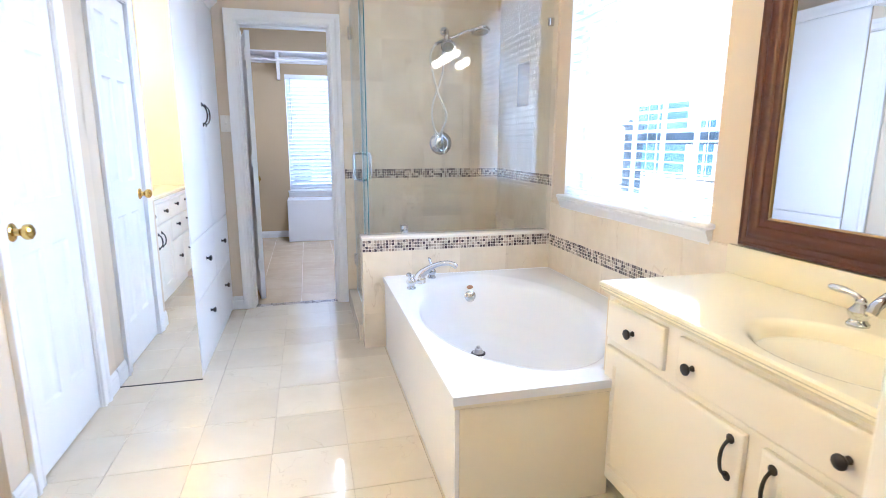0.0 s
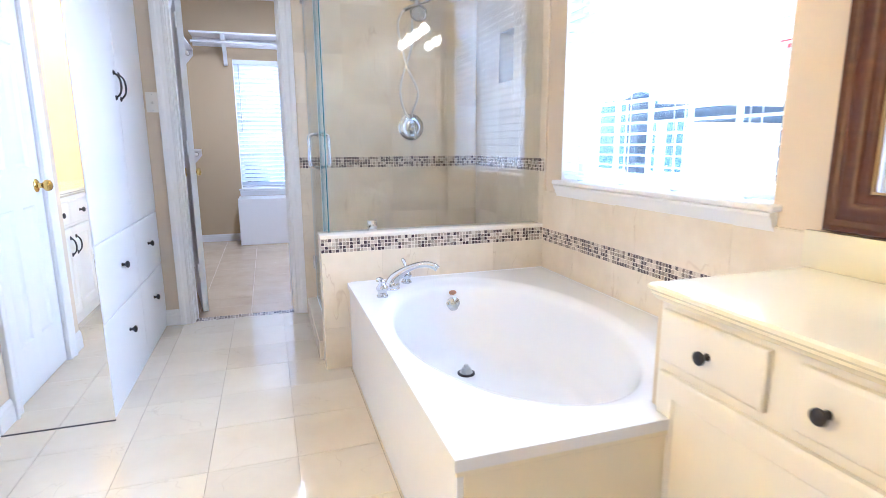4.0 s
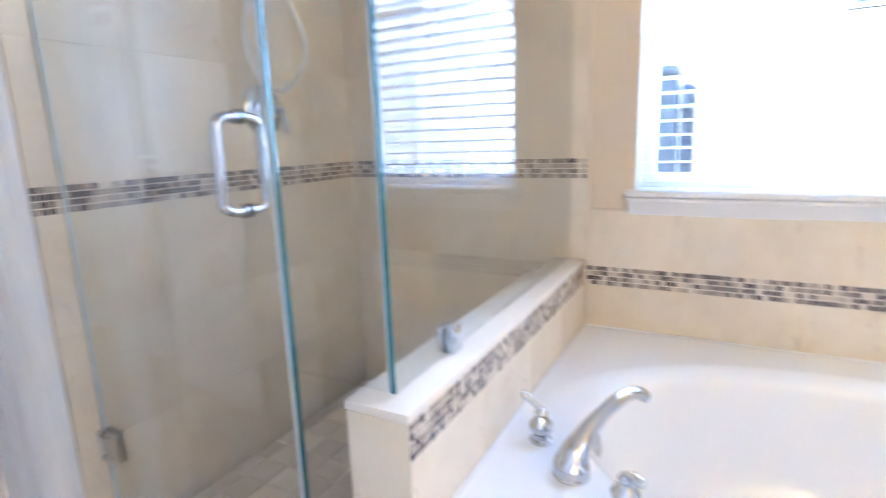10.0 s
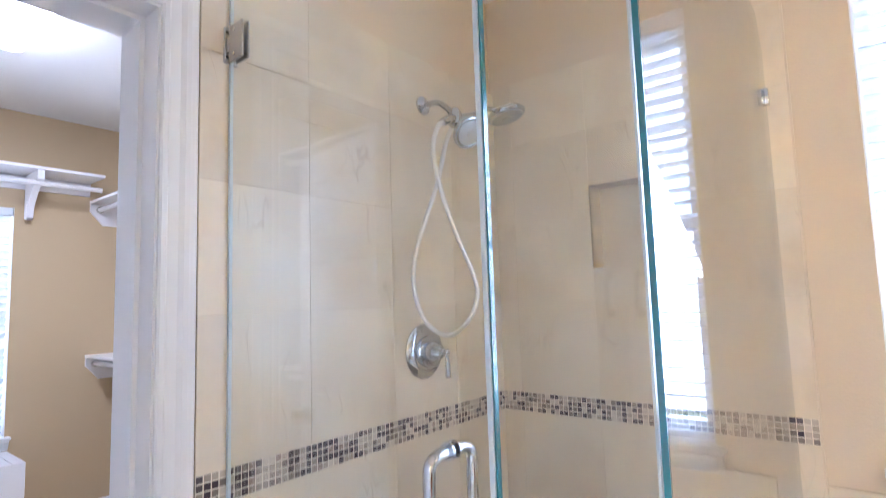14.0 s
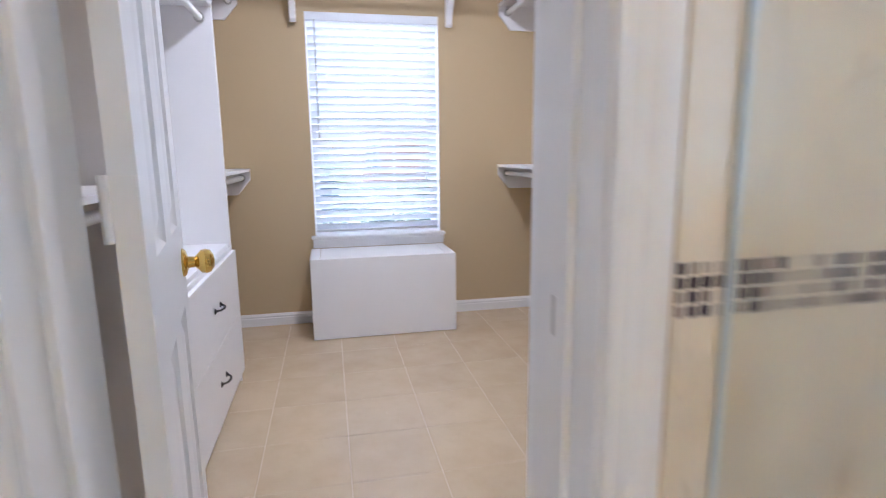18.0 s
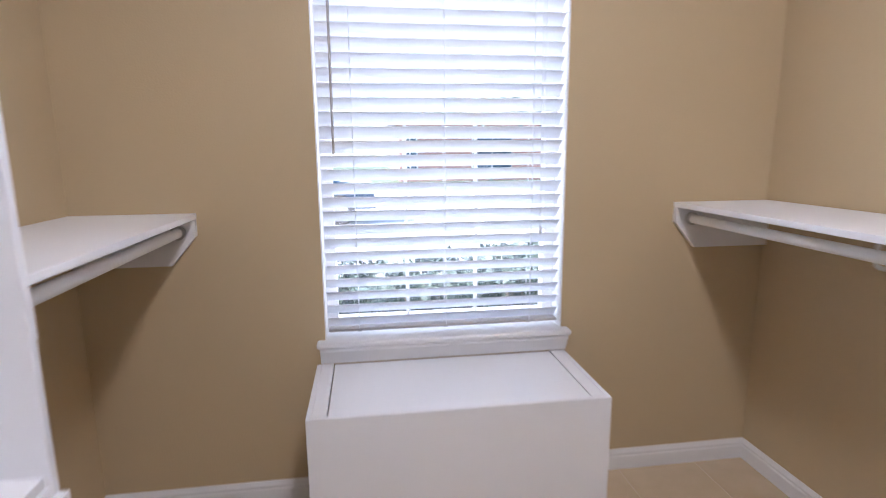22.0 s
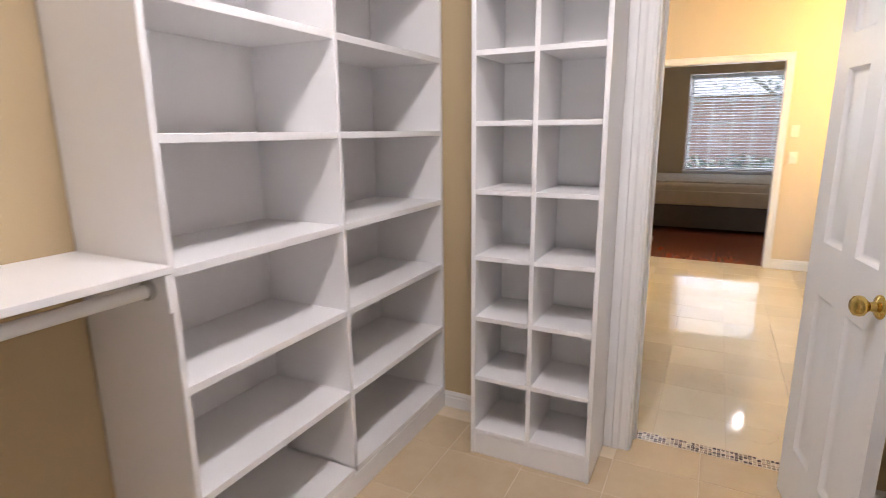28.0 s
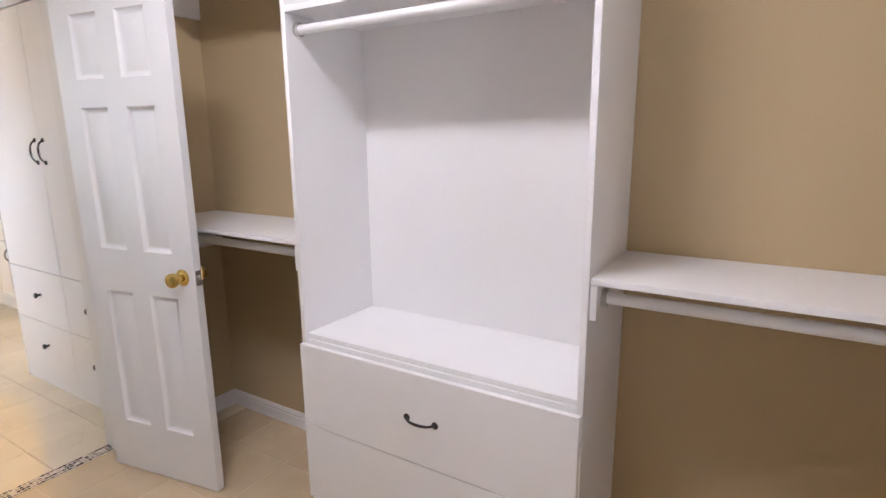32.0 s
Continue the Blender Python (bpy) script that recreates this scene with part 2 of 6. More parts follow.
M_BRASS = surface("polished_brass", (0.66, 0.46, 0.13), 0.12, metal=1.0, vary=0.05, scale=20)
M_BRONZE = surface("dark_bronze", (0.045, 0.040, 0.042), 0.38, metal=0.6, vary=0.3, scale=60)
M_STEEL = surface("satin_steel", (0.55, 0.54, 0.52), 0.3, metal=1.0, vary=0.05)
M_GROUTF = surface("floor_grout", (0.60, 0.51, 0.39), 0.8, vary=0.15, scale=8, bump=0.2)
M_GROUT = surface("grout", (0.68, 0.59, 0.46), 0.8, vary=0.15, scale=8, bump=0.2)
M_GROUTC = surface("closet_grout", (0.69, 0.58, 0.42), 0.8, vary=0.12, scale=20, bump=0.2)
M_GROUTD = surface("mosaic_grout", (0.76, 0.68, 0.56), 0.8, vary=0.1, scale=20, bump=0.2)
M_TILE = stone("cream_limestone_tile", (0.72, 0.645, 0.505), (0.65, 0.567, 0.425), (0.46, 0.36, 0.25), 0.06, cloud=2.4, veins=0.8, piece=0.045, coat=0.25)
M_WTILE = stone("cream_wall_tile", (0.79, 0.705, 0.565), (0.675, 0.585, 0.445), (0.50, 0.39, 0.27), 0.22, cloud=3.0, veins=1.0, piece=0.035)
M_CTILE = stone("tan_ceramic_tile", (0.62, 0.49, 0.325), (0.56, 0.43, 0.275), (0.45, 0.34, 0.23), 0.24, cloud=5.0, veins=0.15, piece=0.022)
M_STONE = stone("tumbled_shower_stone", (0.72, 0.62, 0.49), (0.60, 0.50, 0.38), (0.48, 0.38, 0.27), 0.45, cloud=6.0, veins=0.4, piece=0.14)
M_MOSAIC = mosaic_material("mosaic_glass_stone")
M_GLASS = glass("clear_glass", (0.976, 0.989, 0.986))
M_GEDGE = surface("green_glass_edge", (0.014, 0.15, 0.185), 0.04, vary=0.2, scale=6, coat=1.0, spec=0.9)
M_PANE = glass("window_glass")
M_MIRROR = surface("mirror_silver", (0.93, 0.94, 0.94), 0.005, metal=1.0, vary=0.003)
M_BLIND = surface("white_blind_slat", (0.84, 0.84, 0.85), 0.4, vary=0.01)


M_RAIL = surface("taupe_blind_rail", (0.50, 0.47, 0.45), 0.45, vary=0.02)


def let_light_through(m, share):
    """Thin slats glow a little with the daylight behind them."""
    n, l = m.node_tree.nodes, m.node_tree.links
    tr = n.new("ShaderNodeBsdfTranslucent")
    tr.inputs[0].default_value = (0.9, 0.92, 0.95, 1)
    mx = n.new("ShaderNodeMixShader")
    mx.inputs[0].default_value = share
    l.new(n["Principled BSDF"].outputs[0], mx.inputs[1])
    l.new(tr.outputs[0], mx.inputs[2])
    l.new(mx.outputs[0], n["Material Output"].inputs["Surface"])


M_BLIND_BATH = surface("white_bath_blind_slat", (0.86, 0.86, 0.86), 0.4, vary=0.01)
let_light_through(M_BLIND, 0.30)
let_light_through(M_BLIND_BATH, 0.62)
M_MAHOG = wood("mahogany_frame", (0.125, 0.046, 0.027), (0.055, 0.020, 0.013), 0.33, 1.2, axis=1)
M_GOLD = surface("gilt_liner", (0.42, 0.28, 0.11), 0.3, metal=0.8, vary=0.1)
M_PLATE = surface("ivory_switch_plate", (0.80, 0.77, 0.70), 0.35, vary=0.01)
M_FLOORW = wood("cherry_floor", (0.32, 0.09, 0.035), (0.20, 0.05, 0.02), 0.2, 0.7, axis=1)
M_BULB = glow("lit_bulb", (1.0, 0.82, 0.5), 8.0)
M_DIFF = glow("lit_diffuser", (1.0, 0.97, 0.97), 6.0)
M_SPREAD = surface("tan_bedspread", (0.5, 0.42, 0.3), 0.9, vary=0.12, scale=9, bump=0.5, grain=80)
M_SKIRT = surface("dark_bed_skirt", (0.09, 0.08, 0.07), 0.9, vary=0.15, scale=12, bump=0.4, grain=90)
M_RUBBER = surface("clear_seal", (0.60, 0.67, 0.70), 0.3, vary=0.05)

# ---- building helpers ----
ROOT = {}
GROUPS = {"switch_plate": "wall switch plates", "closet_shelf": "hanging closet shelves", "vanity_light": "vanity bar lights", "countertop": "vanity tops", "vanity_cabinet": "bath vanities", "neighbour_house": "houses outside", "garden_tree": "trees outside"}


def box(bm, x0, x1, y0, y1, z0, z1, bev=0.0, seg=1):
    """A block in bm, its edges rounded by bev."""
    r = bmesh.ops.create_cube(bm, size=1.0, matrix=Matrix.Translation(((x0 + x1) / 2, (y0 + y1) / 2, (z0 + z1) / 2)) @ Matrix.Diagonal((abs(x1 - x0), abs(y1 - y0), abs(z1 - z0), 1)))
    if bev:
        es = list({e for v in r["verts"] for e in v.link_edges})
        bmesh.ops.bevel(bm, geom=es, offset=bev, segments=seg, affect="EDGES", profile=0.5)
    return bm


def block(x0, x1, y0, y1, z0, z1, bev=0.0, seg=1):
    return box(bmesh.new(), x0, x1, y0, y1, z0, z1, bev, seg)


def rod(bm, a, b, r0, r1=None, n=14, caps=True):
    """A round bar from a to b."""
    a, b = Vector(a), Vector(b)
    d = b - a
    m = Matrix.Translation((a + b) / 2) @ d.to_track_quat("Z", "Y").to_matrix().to_4x4()
    bmesh.ops.create_cone(bm, cap_ends=caps, segments=n, radius1=r0, radius2=r0 if r1 is None else r1, depth=d.length, matrix=m)
    return bm


def turned(bm, profile, m=None, n=20):
    """A turned shape: (radius, height) pairs round the z axis, laid by m."""
    m = m or Matrix()
    rings = []
    for r, h in profile:
        rings.append([bm.verts.new(m @ Vector((r * math.cos(2 * math.pi * k / n), r * math.sin(2 * math.pi * k / n), h))) for k in range(n)])
    for a, b in zip(rings, rings[1:]):
        for k in range(n):
            bm.faces.new((a[k], a[(k + 1) % n], b[(k + 1) % n], b[k]))
    bm.faces.new(list(reversed(rings[0])))
    bm.faces.new(rings[-1])
    return bm


def tube(bm, points, radii, n=12, close=True):
    """A bent pipe through the points."""
    pts = [Vector(p) for p in points]
    if not isinstance(radii, (list, tuple)):
        radii = [radii] * len(pts)
    rings, up = [], None
    for k, p in enumerate(pts):
        t = (pts[min(k + 1, len(pts) - 1)] - pts[max(k - 1, 0)]).normalized()
        if up is None:
            up = t.orthogonal().normalized()
        up = (up - t * up.dot(t)).normalized()
        side = t.cross(up)
        rings.append([bm.verts.new(p + radii[k] * (math.cos(2 * math.pi * j / n) * up + math.sin(2 * math.pi * j / n) * side)) for j in range(n)])
    for a, b in zip(rings, rings[1:]):
        for j in range(n):
            bm.faces.new((a[j], a[(j + 1) % n], b[(j + 1) % n], b[j]))
    if close:
        bm.faces.new(list(reversed(rings[0])))
        bm.faces.new(rings[-1])
    return bm


def smooth_curve(points, steps=8):
    """A rounded line through control points."""
    p = [Vector(q) for q in points]
    p = [2 * p[0] - p[1]] + p + [2 * p[-1] - p[-2]]
    out = []
    for k in range(1, len(p) - 2):
        for s in range(steps):
            t = s / steps
            out.append(0.5 * (2 * p[k] + (p[k + 1] - p[k - 1]) * t + (2 * p[k - 1] - 5 * p[k] + 4 * p[k + 1] - p[k + 2]) * t * t + (3 * p[k] - p[k - 1] - 3 * p[k + 1] + p[k + 2]) * t ** 3))
    return out + [p[-2]]


def extruded(bm, outline, a, b, frame_m):
    """A flat outline (list of (u, v)) swept along w from a to b; frame_m maps (u, v, w) to the world."""
    lo = [bm.verts.new(frame_m @ Vector((u, v, a))) for u, v in outline]
    hi = [bm.verts.new(frame_m @ Vector((u, v, b))) for u, v in outline]
    n = len(outline)
    for k in range(n):
        bm.faces.new((lo[k], lo[(k + 1) % n], hi[(k + 1) % n], hi[k]))
    bm.faces.new(list(reversed(lo)))
    bm.faces.new(hi)
    return bm


def axes(u, v, w, o=(0, 0, 0)):
    m = Matrix((u, v, w)).transposed().to_4x4()
    m.translation = o
    return m


def finish(bm, name, material, smooth=True):
    bmesh.ops.recalc_face_normals(bm, faces=bm.faces)
    me = bpy.data.meshes.new(name)
    bm.to_mesh(me)
    bm.free()
    me.materials.append(material)
    if smooth and not name.endswith("casing") and not name.startswith("baseboard"):
        me.polygons.foreach_set("use_smooth", [True] * len(me.polygons))
        me.set_sharp_from_angle(angle=radians(38))
    return me


def part(name, bm, material, parent, label=""):
    """One mesh under a thing or a part; bm is in world metres."""
    o = ROOT.get(parent.name, Vector((0, 0, 0)))
    bmesh.ops.translate(bm, verts=bm.verts, vec=-o)
    ob = new(name, finish(bm, name, material))
    ob.parent = parent
    ROOT[ob.name] = o
    return tagged(ob, label)


def thing(name, place, label, category, group="", kind=""):
    ob = new(name)
    ob.empty_display_size = 0.1
    ob.location = place
    ROOT[ob.name] = Vector(place)
    return tagged(ob, label, category, group or GROUPS.get(name, ""), kind)


def solid(name, bm, material, label, category="", group="", kind=""):
    """A thing of one mesh; bm is in world metres."""
    ob = new(name, finish(bm, name, material))
    return tagged(ob, label, category, group, kind)


def structure(name, bm, material, label=""):
    return solid(name, bm, material, label, "", "", "structure")


def wall_with_hole(lo, hi, axis, h0, h1, z0, z1):
    """A wall block lo..hi with one opening h0..h1 along the given axis (0: x, 1: y) and z0..z1, as blocks joined end to end."""
    bm = bmesh.new()

    def put(a0, a1, c0, c1):
        if a1 - a0 < 1e-4 or c1 - c0 < 1e-4:
            return
        l, h = list(lo), list(hi)
        l[axis], h[axis], l[2], h[2] = a0, a1, c0, c1
        box(bm, l[0], h[0], l[1], h[1], l[2], h[2])

    put(lo[axis], h0, lo[2], hi[2])
    put(h1, hi[axis], lo[2], hi[2])
    put(h0, h1, lo[2], z0)
    put(h0, h1, z1, hi[2])
    return bm


# ---- plan, in metres ----
XE = 2.07            # bath side of the east wall
XW = -0.44           # bath side of the west wall
YS = 0.94            # bath side of the bedroom wall
YM0, YM1 = 4.684, 4.88  # wall between bath and closet
YN = 7.90            # closet side of the north wall
XCE, XCW = 2.045, -0.47  # closet side walls
ZB, ZC = 2.72, 2.76  # ceilings
DX0, DX1, DH = 0.128, 0.750, 2.065  # closet doorway

# ---- floors ----
floor = structure("floor", block(-1.3, 2.3, 0.88, 4.785, -0.12, -0.006), M_GROUTF, "cream polished stone tile floor")
floor_closet = structure("floor_closet", block(-0.7, 2.3, 4.785, 8.1, -0.12, -0.0012), M_GROUTC, "tan ceramic tile floor")
floor_bedroom = structure("floor_bedroom", block(-3.2, 3.6, -3.2, 0.88, -0.12, -0.003), M_FLOORW, "cherry red hardwood floor")

# ---- walls ----
WX0, WX1, WZ0, WZ1 = 0.33, 1.22, 0.620, 2.10      # closet window
BY0, BY1, BZ0, BZ1 = 2.26, 3.495, 0.935, 2.34     # bath window
wall_east = structure("wall_east", wall_with_hole((XE, YS, -0.1), (XE + 0.16, 3.80, ZB + 0.2), 1, BY0, BY1, BZ0, BZ1), M_WALL, "tan painted wall with a wide window")
structure("wall_east_shower", wall_with_hole((XE, 3.80, -0.1), (XE + 0.16, YM0, ZB + 0.2), 1, 4.055, 4.280, 1.49, 1.805), M_WALL, "tan painted wall behind the shower")
structure("wall_closet_east", block(XCE, XCE + 0.18, YM0, YN, -0.1, ZC + 0.2), M_CLOSET, "tan painted closet wall")
structure("wall_north", wall_with_hole((XCW - 0.15, YN, -0.1), (XCE + 0.18, YN + 0.16, ZC + 0.2), 0, WX0, WX1, WZ0, WZ1), M_CLOSET, "tan painted wall with a tall window")
structure("wall_closet_west", block(XCW - 0.15, XCW, YM1, YN, -0.1, ZC + 0.2), M_CLOSET, "tan painted closet wall")
structure("wall_middle", wall_with_hole((-1.3, YM0, -0.1), (XCE, YM1 - 0.01, ZC + 0.2), 0, DX0 - 0.02, DX1 + 0.02, -0.1, DH + 0.02), M_WALL, "tan painted wall with the closet doorway")
structure("wall_closet_south", wall_with_hole((XCW, YM1 - 0.01, 0), (XCE, YM1, ZC + 0.2), 0, DX0 - 0.02, DX1 + 0.02, 0, DH + 0.02), M_CLOSET, "tan painted closet side of the doorway wall")
structure("wall_west", wall_with_hole((XW - 0.12, 2.40, -0.1), (XW, YM0, ZB + 0.2), 1, 2.58, 3.22, -0.1, 2.06), M_WALL, "tan painted wall with a white door")
structure("wall_alcove_north", block(-1.26, XW - 0.12, 2.40, 2.52, -0.1, ZB + 0.2), M_WALL, "tan painted side wall of the vanity alcove")
structure("wall_alcove_west", block(-1.26, -1.12, YS, 2.40, -0.1, ZB + 0.2), M_WALL, "tan painted wall behind the second vanity")
structure("wall_south", wall_with_hole((-1.3, YS - 0.12, -0.1), (XE + 0.16, YS, ZB + 0.2), 0, -0.015, 1.20, -0.1, 2.05), M_WALL, "tan painted wall with the bedroom doorway")
structure("wall_toilet_room", block(-1.6, -1.5, 2.4, 4.8, -0.1, ZB + 0.2), M_WALL)
bm = bmesh.new()
box(bm, -3.3, -3.2, -3.3, 0.82, -0.1, 2.9)
box(bm, 3.6, 3.7, -3.3, 0.82, -0.1, 2.9)
box(bm, -3.2, -1.3, 0.82, 0.90, -0.1, 2.9)
box(bm, 2.23, 3.6, 0.82, 0.90, -0.1, 2.9)
structure("wall_bedroom_sides", bm, M_CLOSET, "tan painted bedroom walls")
structure("wall_bedroom_south", wall_with_hole((-3.2, -3.1, -0.1), (3.6, -2.95, 2.9), 0, -0.64, 1.02, 0.68, 2.28), M_CLOSET, "tan painted bedroom wall with a wide window")

# ---- ceilings ----
bm = bmesh.new()
box(bm, -0.56, 2.25, 0.80, 4.72, ZB, ZB + 0.1)
v = [bm.verts.new(p) for p in ((-0.56, 0.80, ZB), (-0.56, 4.72, ZB), (-1.28, 4.72, ZB - 0.47), (-1.28, 0.80, ZB - 0.47), (-0.56, 0.80, ZB + 0.1), (-0.56, 4.72, ZB + 0.1), (-1.28, 4.72, ZB - 0.37), (-1.28, 0.80, ZB - 0.37))]
for q in ((0, 3, 2, 1), (4, 5, 6, 7), (0, 1, 5, 4), (1, 2, 6, 5), (2, 3, 7, 6), (3, 0, 4, 7)):
    bm.faces.new([v[k] for k in q])
structure("ceiling", bm, M_CEIL, "white ceiling sloping down over the alcove")
structure("ceiling_closet", block(-0.6, 2.2, 4.72, 8.05, ZC, ZC + 0.1), M_CEIL, "white closet ceiling")
structure("ceiling_bedroom", block(-3.3, 3.7, -3.2, 0.80, 2.74, 2.84), M_CEIL, "white bedroom ceiling")


# ---- doorway trim ----
def casing_profile(w=0.072):
    """Moulded casing: (across the face, out of the wall)."""
    return [(0, 0), (0, 0.010), (0.004, 0.014), (0.014, 0.014), (0.018, 0.011), (0.040, 0.013), (0.050, 0.019), (0.060, 0.021), (w - 0.002, 0.021), (w, 0.018), (w, 0)]


def casing(name, x0, x1, h, y, out, along="x", w=0.072, label="white moulded door casing", floor_z=0.0):
    """Three mitred lengths round an opening x0..x1 up to h on the wall plane y, which looks towards out (+1 or -1)."""
    prof = casing_profile(w)
    trim = thing(name, (0, 0, 0), label, "", "", "structure")

    def at(a, d, z):
        return (a, y + out * d, z) if along == "x" else (y + out * d, a, z)

    def length(piece, pa, pb):
        bm = bmesh.new()
        ra = [bm.verts.new(at(*pa(u, d))) for u, d in prof]
        rb = [bm.verts.new(at(*pb(u, d))) for u, d in prof]
        n = len(prof)
        for k in range(n):
            bm.faces.new((ra[k], ra[(k + 1) % n], rb[(k + 1) % n], rb[k]))
        bm.faces.new(ra)
        bm.faces.new(rb)
        part(piece, bm, M_TRIM, trim)

    length("side_casing", lambda u, d: (x0 - u, d, floor_z), lambda u, d: (x0 - u, d, h + u))
    length("side_casing", lambda u, d: (x1 + u, d, floor_z), lambda u, d: (x1 + u, d, h + u))
    length("head_casing", lambda u, d: (x0 - u, d, h + u), lambda u, d: (x1 + u, d, h + u))
    return trim


def jamb(name, x0, x1, y0, y1, h, along="x", stop=None):
    """The white lining of an opening, 18 mm thick, with its door stop."""
    lining = thing(name, (0, 0, 0), "white painted door lining", "", "", "structure")

    def b(piece, a0, a1, c0, c1, z0, z1):
        part(piece, block(a0, a1, c0, c1, z0, z1) if along == "x" else block(c0, c1, a0, a1, z0, z1), M_TRIM, lining)

    b("side_lining", x0 - 0.018, x0, y0, y1, 0, h + 0.018)
    b("side_lining", x1, x1 + 0.018, y0, y1, 0, h + 0.018)
    b("head_lining", x0, x1, y0, y1, h, h + 0.018)
    if stop:
        b("door_stop", x0, x0 + 0.011, stop[0], stop[1], 0, h - 0.011)
        b("door_stop", x1 - 0.011, x1, stop[0], stop[1], 0, h - 0.011)
        b("door_stop", x0, x1, stop[0], stop[1], h - 0.011, h)
    return lining


jamb_closet = jamb("door_jamb_closet", DX0, DX1, YM0 - 0.002, YM1 + 0.002, DH, stop=(YM1 - 0.130, YM1 - 0.095))
part("strike_plate", block(DX1 - 0.0015, DX1 + 0.001, YM1 - 0.092, YM1 - 0.062, 0.912, 0.972), M_STEEL, jamb_closet, "steel strike plate")
casing("door_trim_closet_bath", DX0 - 0.005, DX1 + 0.005, DH + 0.005, YM0 - 0.001, -1, w=0.078)
casing("door_trim_closet_inside", DX0 - 0.005, DX1 + 0.005, DH + 0.005, YM1 + 0.001, 1)
jamb("door_jamb_bedroom", 0.005, 1.18, YS - 0.122, YS + 0.002, 2.03)
casing("door_trim_bedroom", 0.0, 1.185, 2.035, YS + 0.001, 1, w=0.062)
jamb("door_jamb_west", 2.60, 3.20, XW - 0.122, XW + 0.002, 2.04, along="y", stop=(XW - 0.060, XW - 0.046))
casing("door_trim_west", 2.595, 3.205, 2.045, XW + 0.001, 1, along="y")


# ---- baseboards ----
def baseboard(name, a, b, n, h=0.085):
    """A moulded skirting from a to b (x, y) on a wall whose face looks along n."""
    a, b, n = Vector((*a, 0)), Vector((*b, 0)), Vector((*n, 0))
    prof = [(0.001, 0), (0.013, 0), (0.013, h * 0.62), (0.010, h * 0.70), (0.011, h * 0.80), (0.006, h * 0.93), (0.004, h), (0.001, h)]
    bm = bmesh.new()
    ra = [bm.verts.new(a + n * d + Vector((0, 0, z))) for d, z in prof]
    rb = [bm.verts.new(b + n * d + Vector((0, 0, z))) for d, z in prof]
    k = len(prof)
    for j in range(k):
        bm.faces.new((ra[j], ra[(j + 1) % k], rb[(j + 1) % k], rb[j]))
    bm.faces.new(ra)
    bm.faces.new(rb)
    return structure(name, bm, M_TRIM, "white moulded baseboard")


baseboard("baseboard_north_west", (XCW, YN), (0.305, YN), (0, -1))
baseboard("baseboard_north_east", (1.235, YN), (XCE, YN), (0, -1))
baseboard("baseboard_closet_east", (XCE, YN - 0.013), (XCE, 6.356), (-1, 0))
baseboard("baseboard_closet_west", (XCW, YN - 0.013), (XCW, 6.97), (1, 0))
baseboard("baseboard_closet_west_south", (XCW, YM1), (XCW, 5.89), (1, 0))
baseboard("baseboard_closet_south_west", (XCW + 0.013, YM1), (DX0 - 0.078, YM1), (0, 1))
baseboard("baseboard_closet_south_east", (1.385, YM1), (1.69, YM1), (0, 1))
baseboard("baseboard_middle", (-0.045, YM0), (DX0 - 0.078, YM0), (0, -1), 0.10)
baseboard("baseboard_west_north", (XW, 3.278), (XW, 3.41), (1, 0), 0.10)
baseboard("baseboard_west_south", (XW, 2.40), (XW, 2.522), (1, 0), 0.10)
baseboard("baseboard_south_west", (-0.545, YS), (-0.064, YS), (0, 1), 0.10)
baseboard("baseboard_south_east", (1.250, YS), (1.545, YS), (0, 1), 0.10)
bm = bmesh.new()
extruded(bm, [(0, 0), (0.075, 0), (0.070, -0.015), (0.045, -0.030), (0.030, -0.055), (0.008, -0.068), (0, -0.075)], 0, XE - XW, axes((0, -1, 0), (0, 0, 1), (1, 0, 0), (XW, YM0 - 0.001, ZB - 0.001)))
extruded(bm, [(0, 0), (0.075, 0), (0.070, -0.015), (0.045, -0.030), (0.030, -0.055), (0.008, -0.068), (0, -0.075)], 0, YM0 - YS, axes((-1, 0, 0), (0, 0, 1), (0, 1, 0), (XE - 0.001, YS, ZB - 0.002)))
structure("crown_trim", bm, M_TRIM, "white crown moulding")


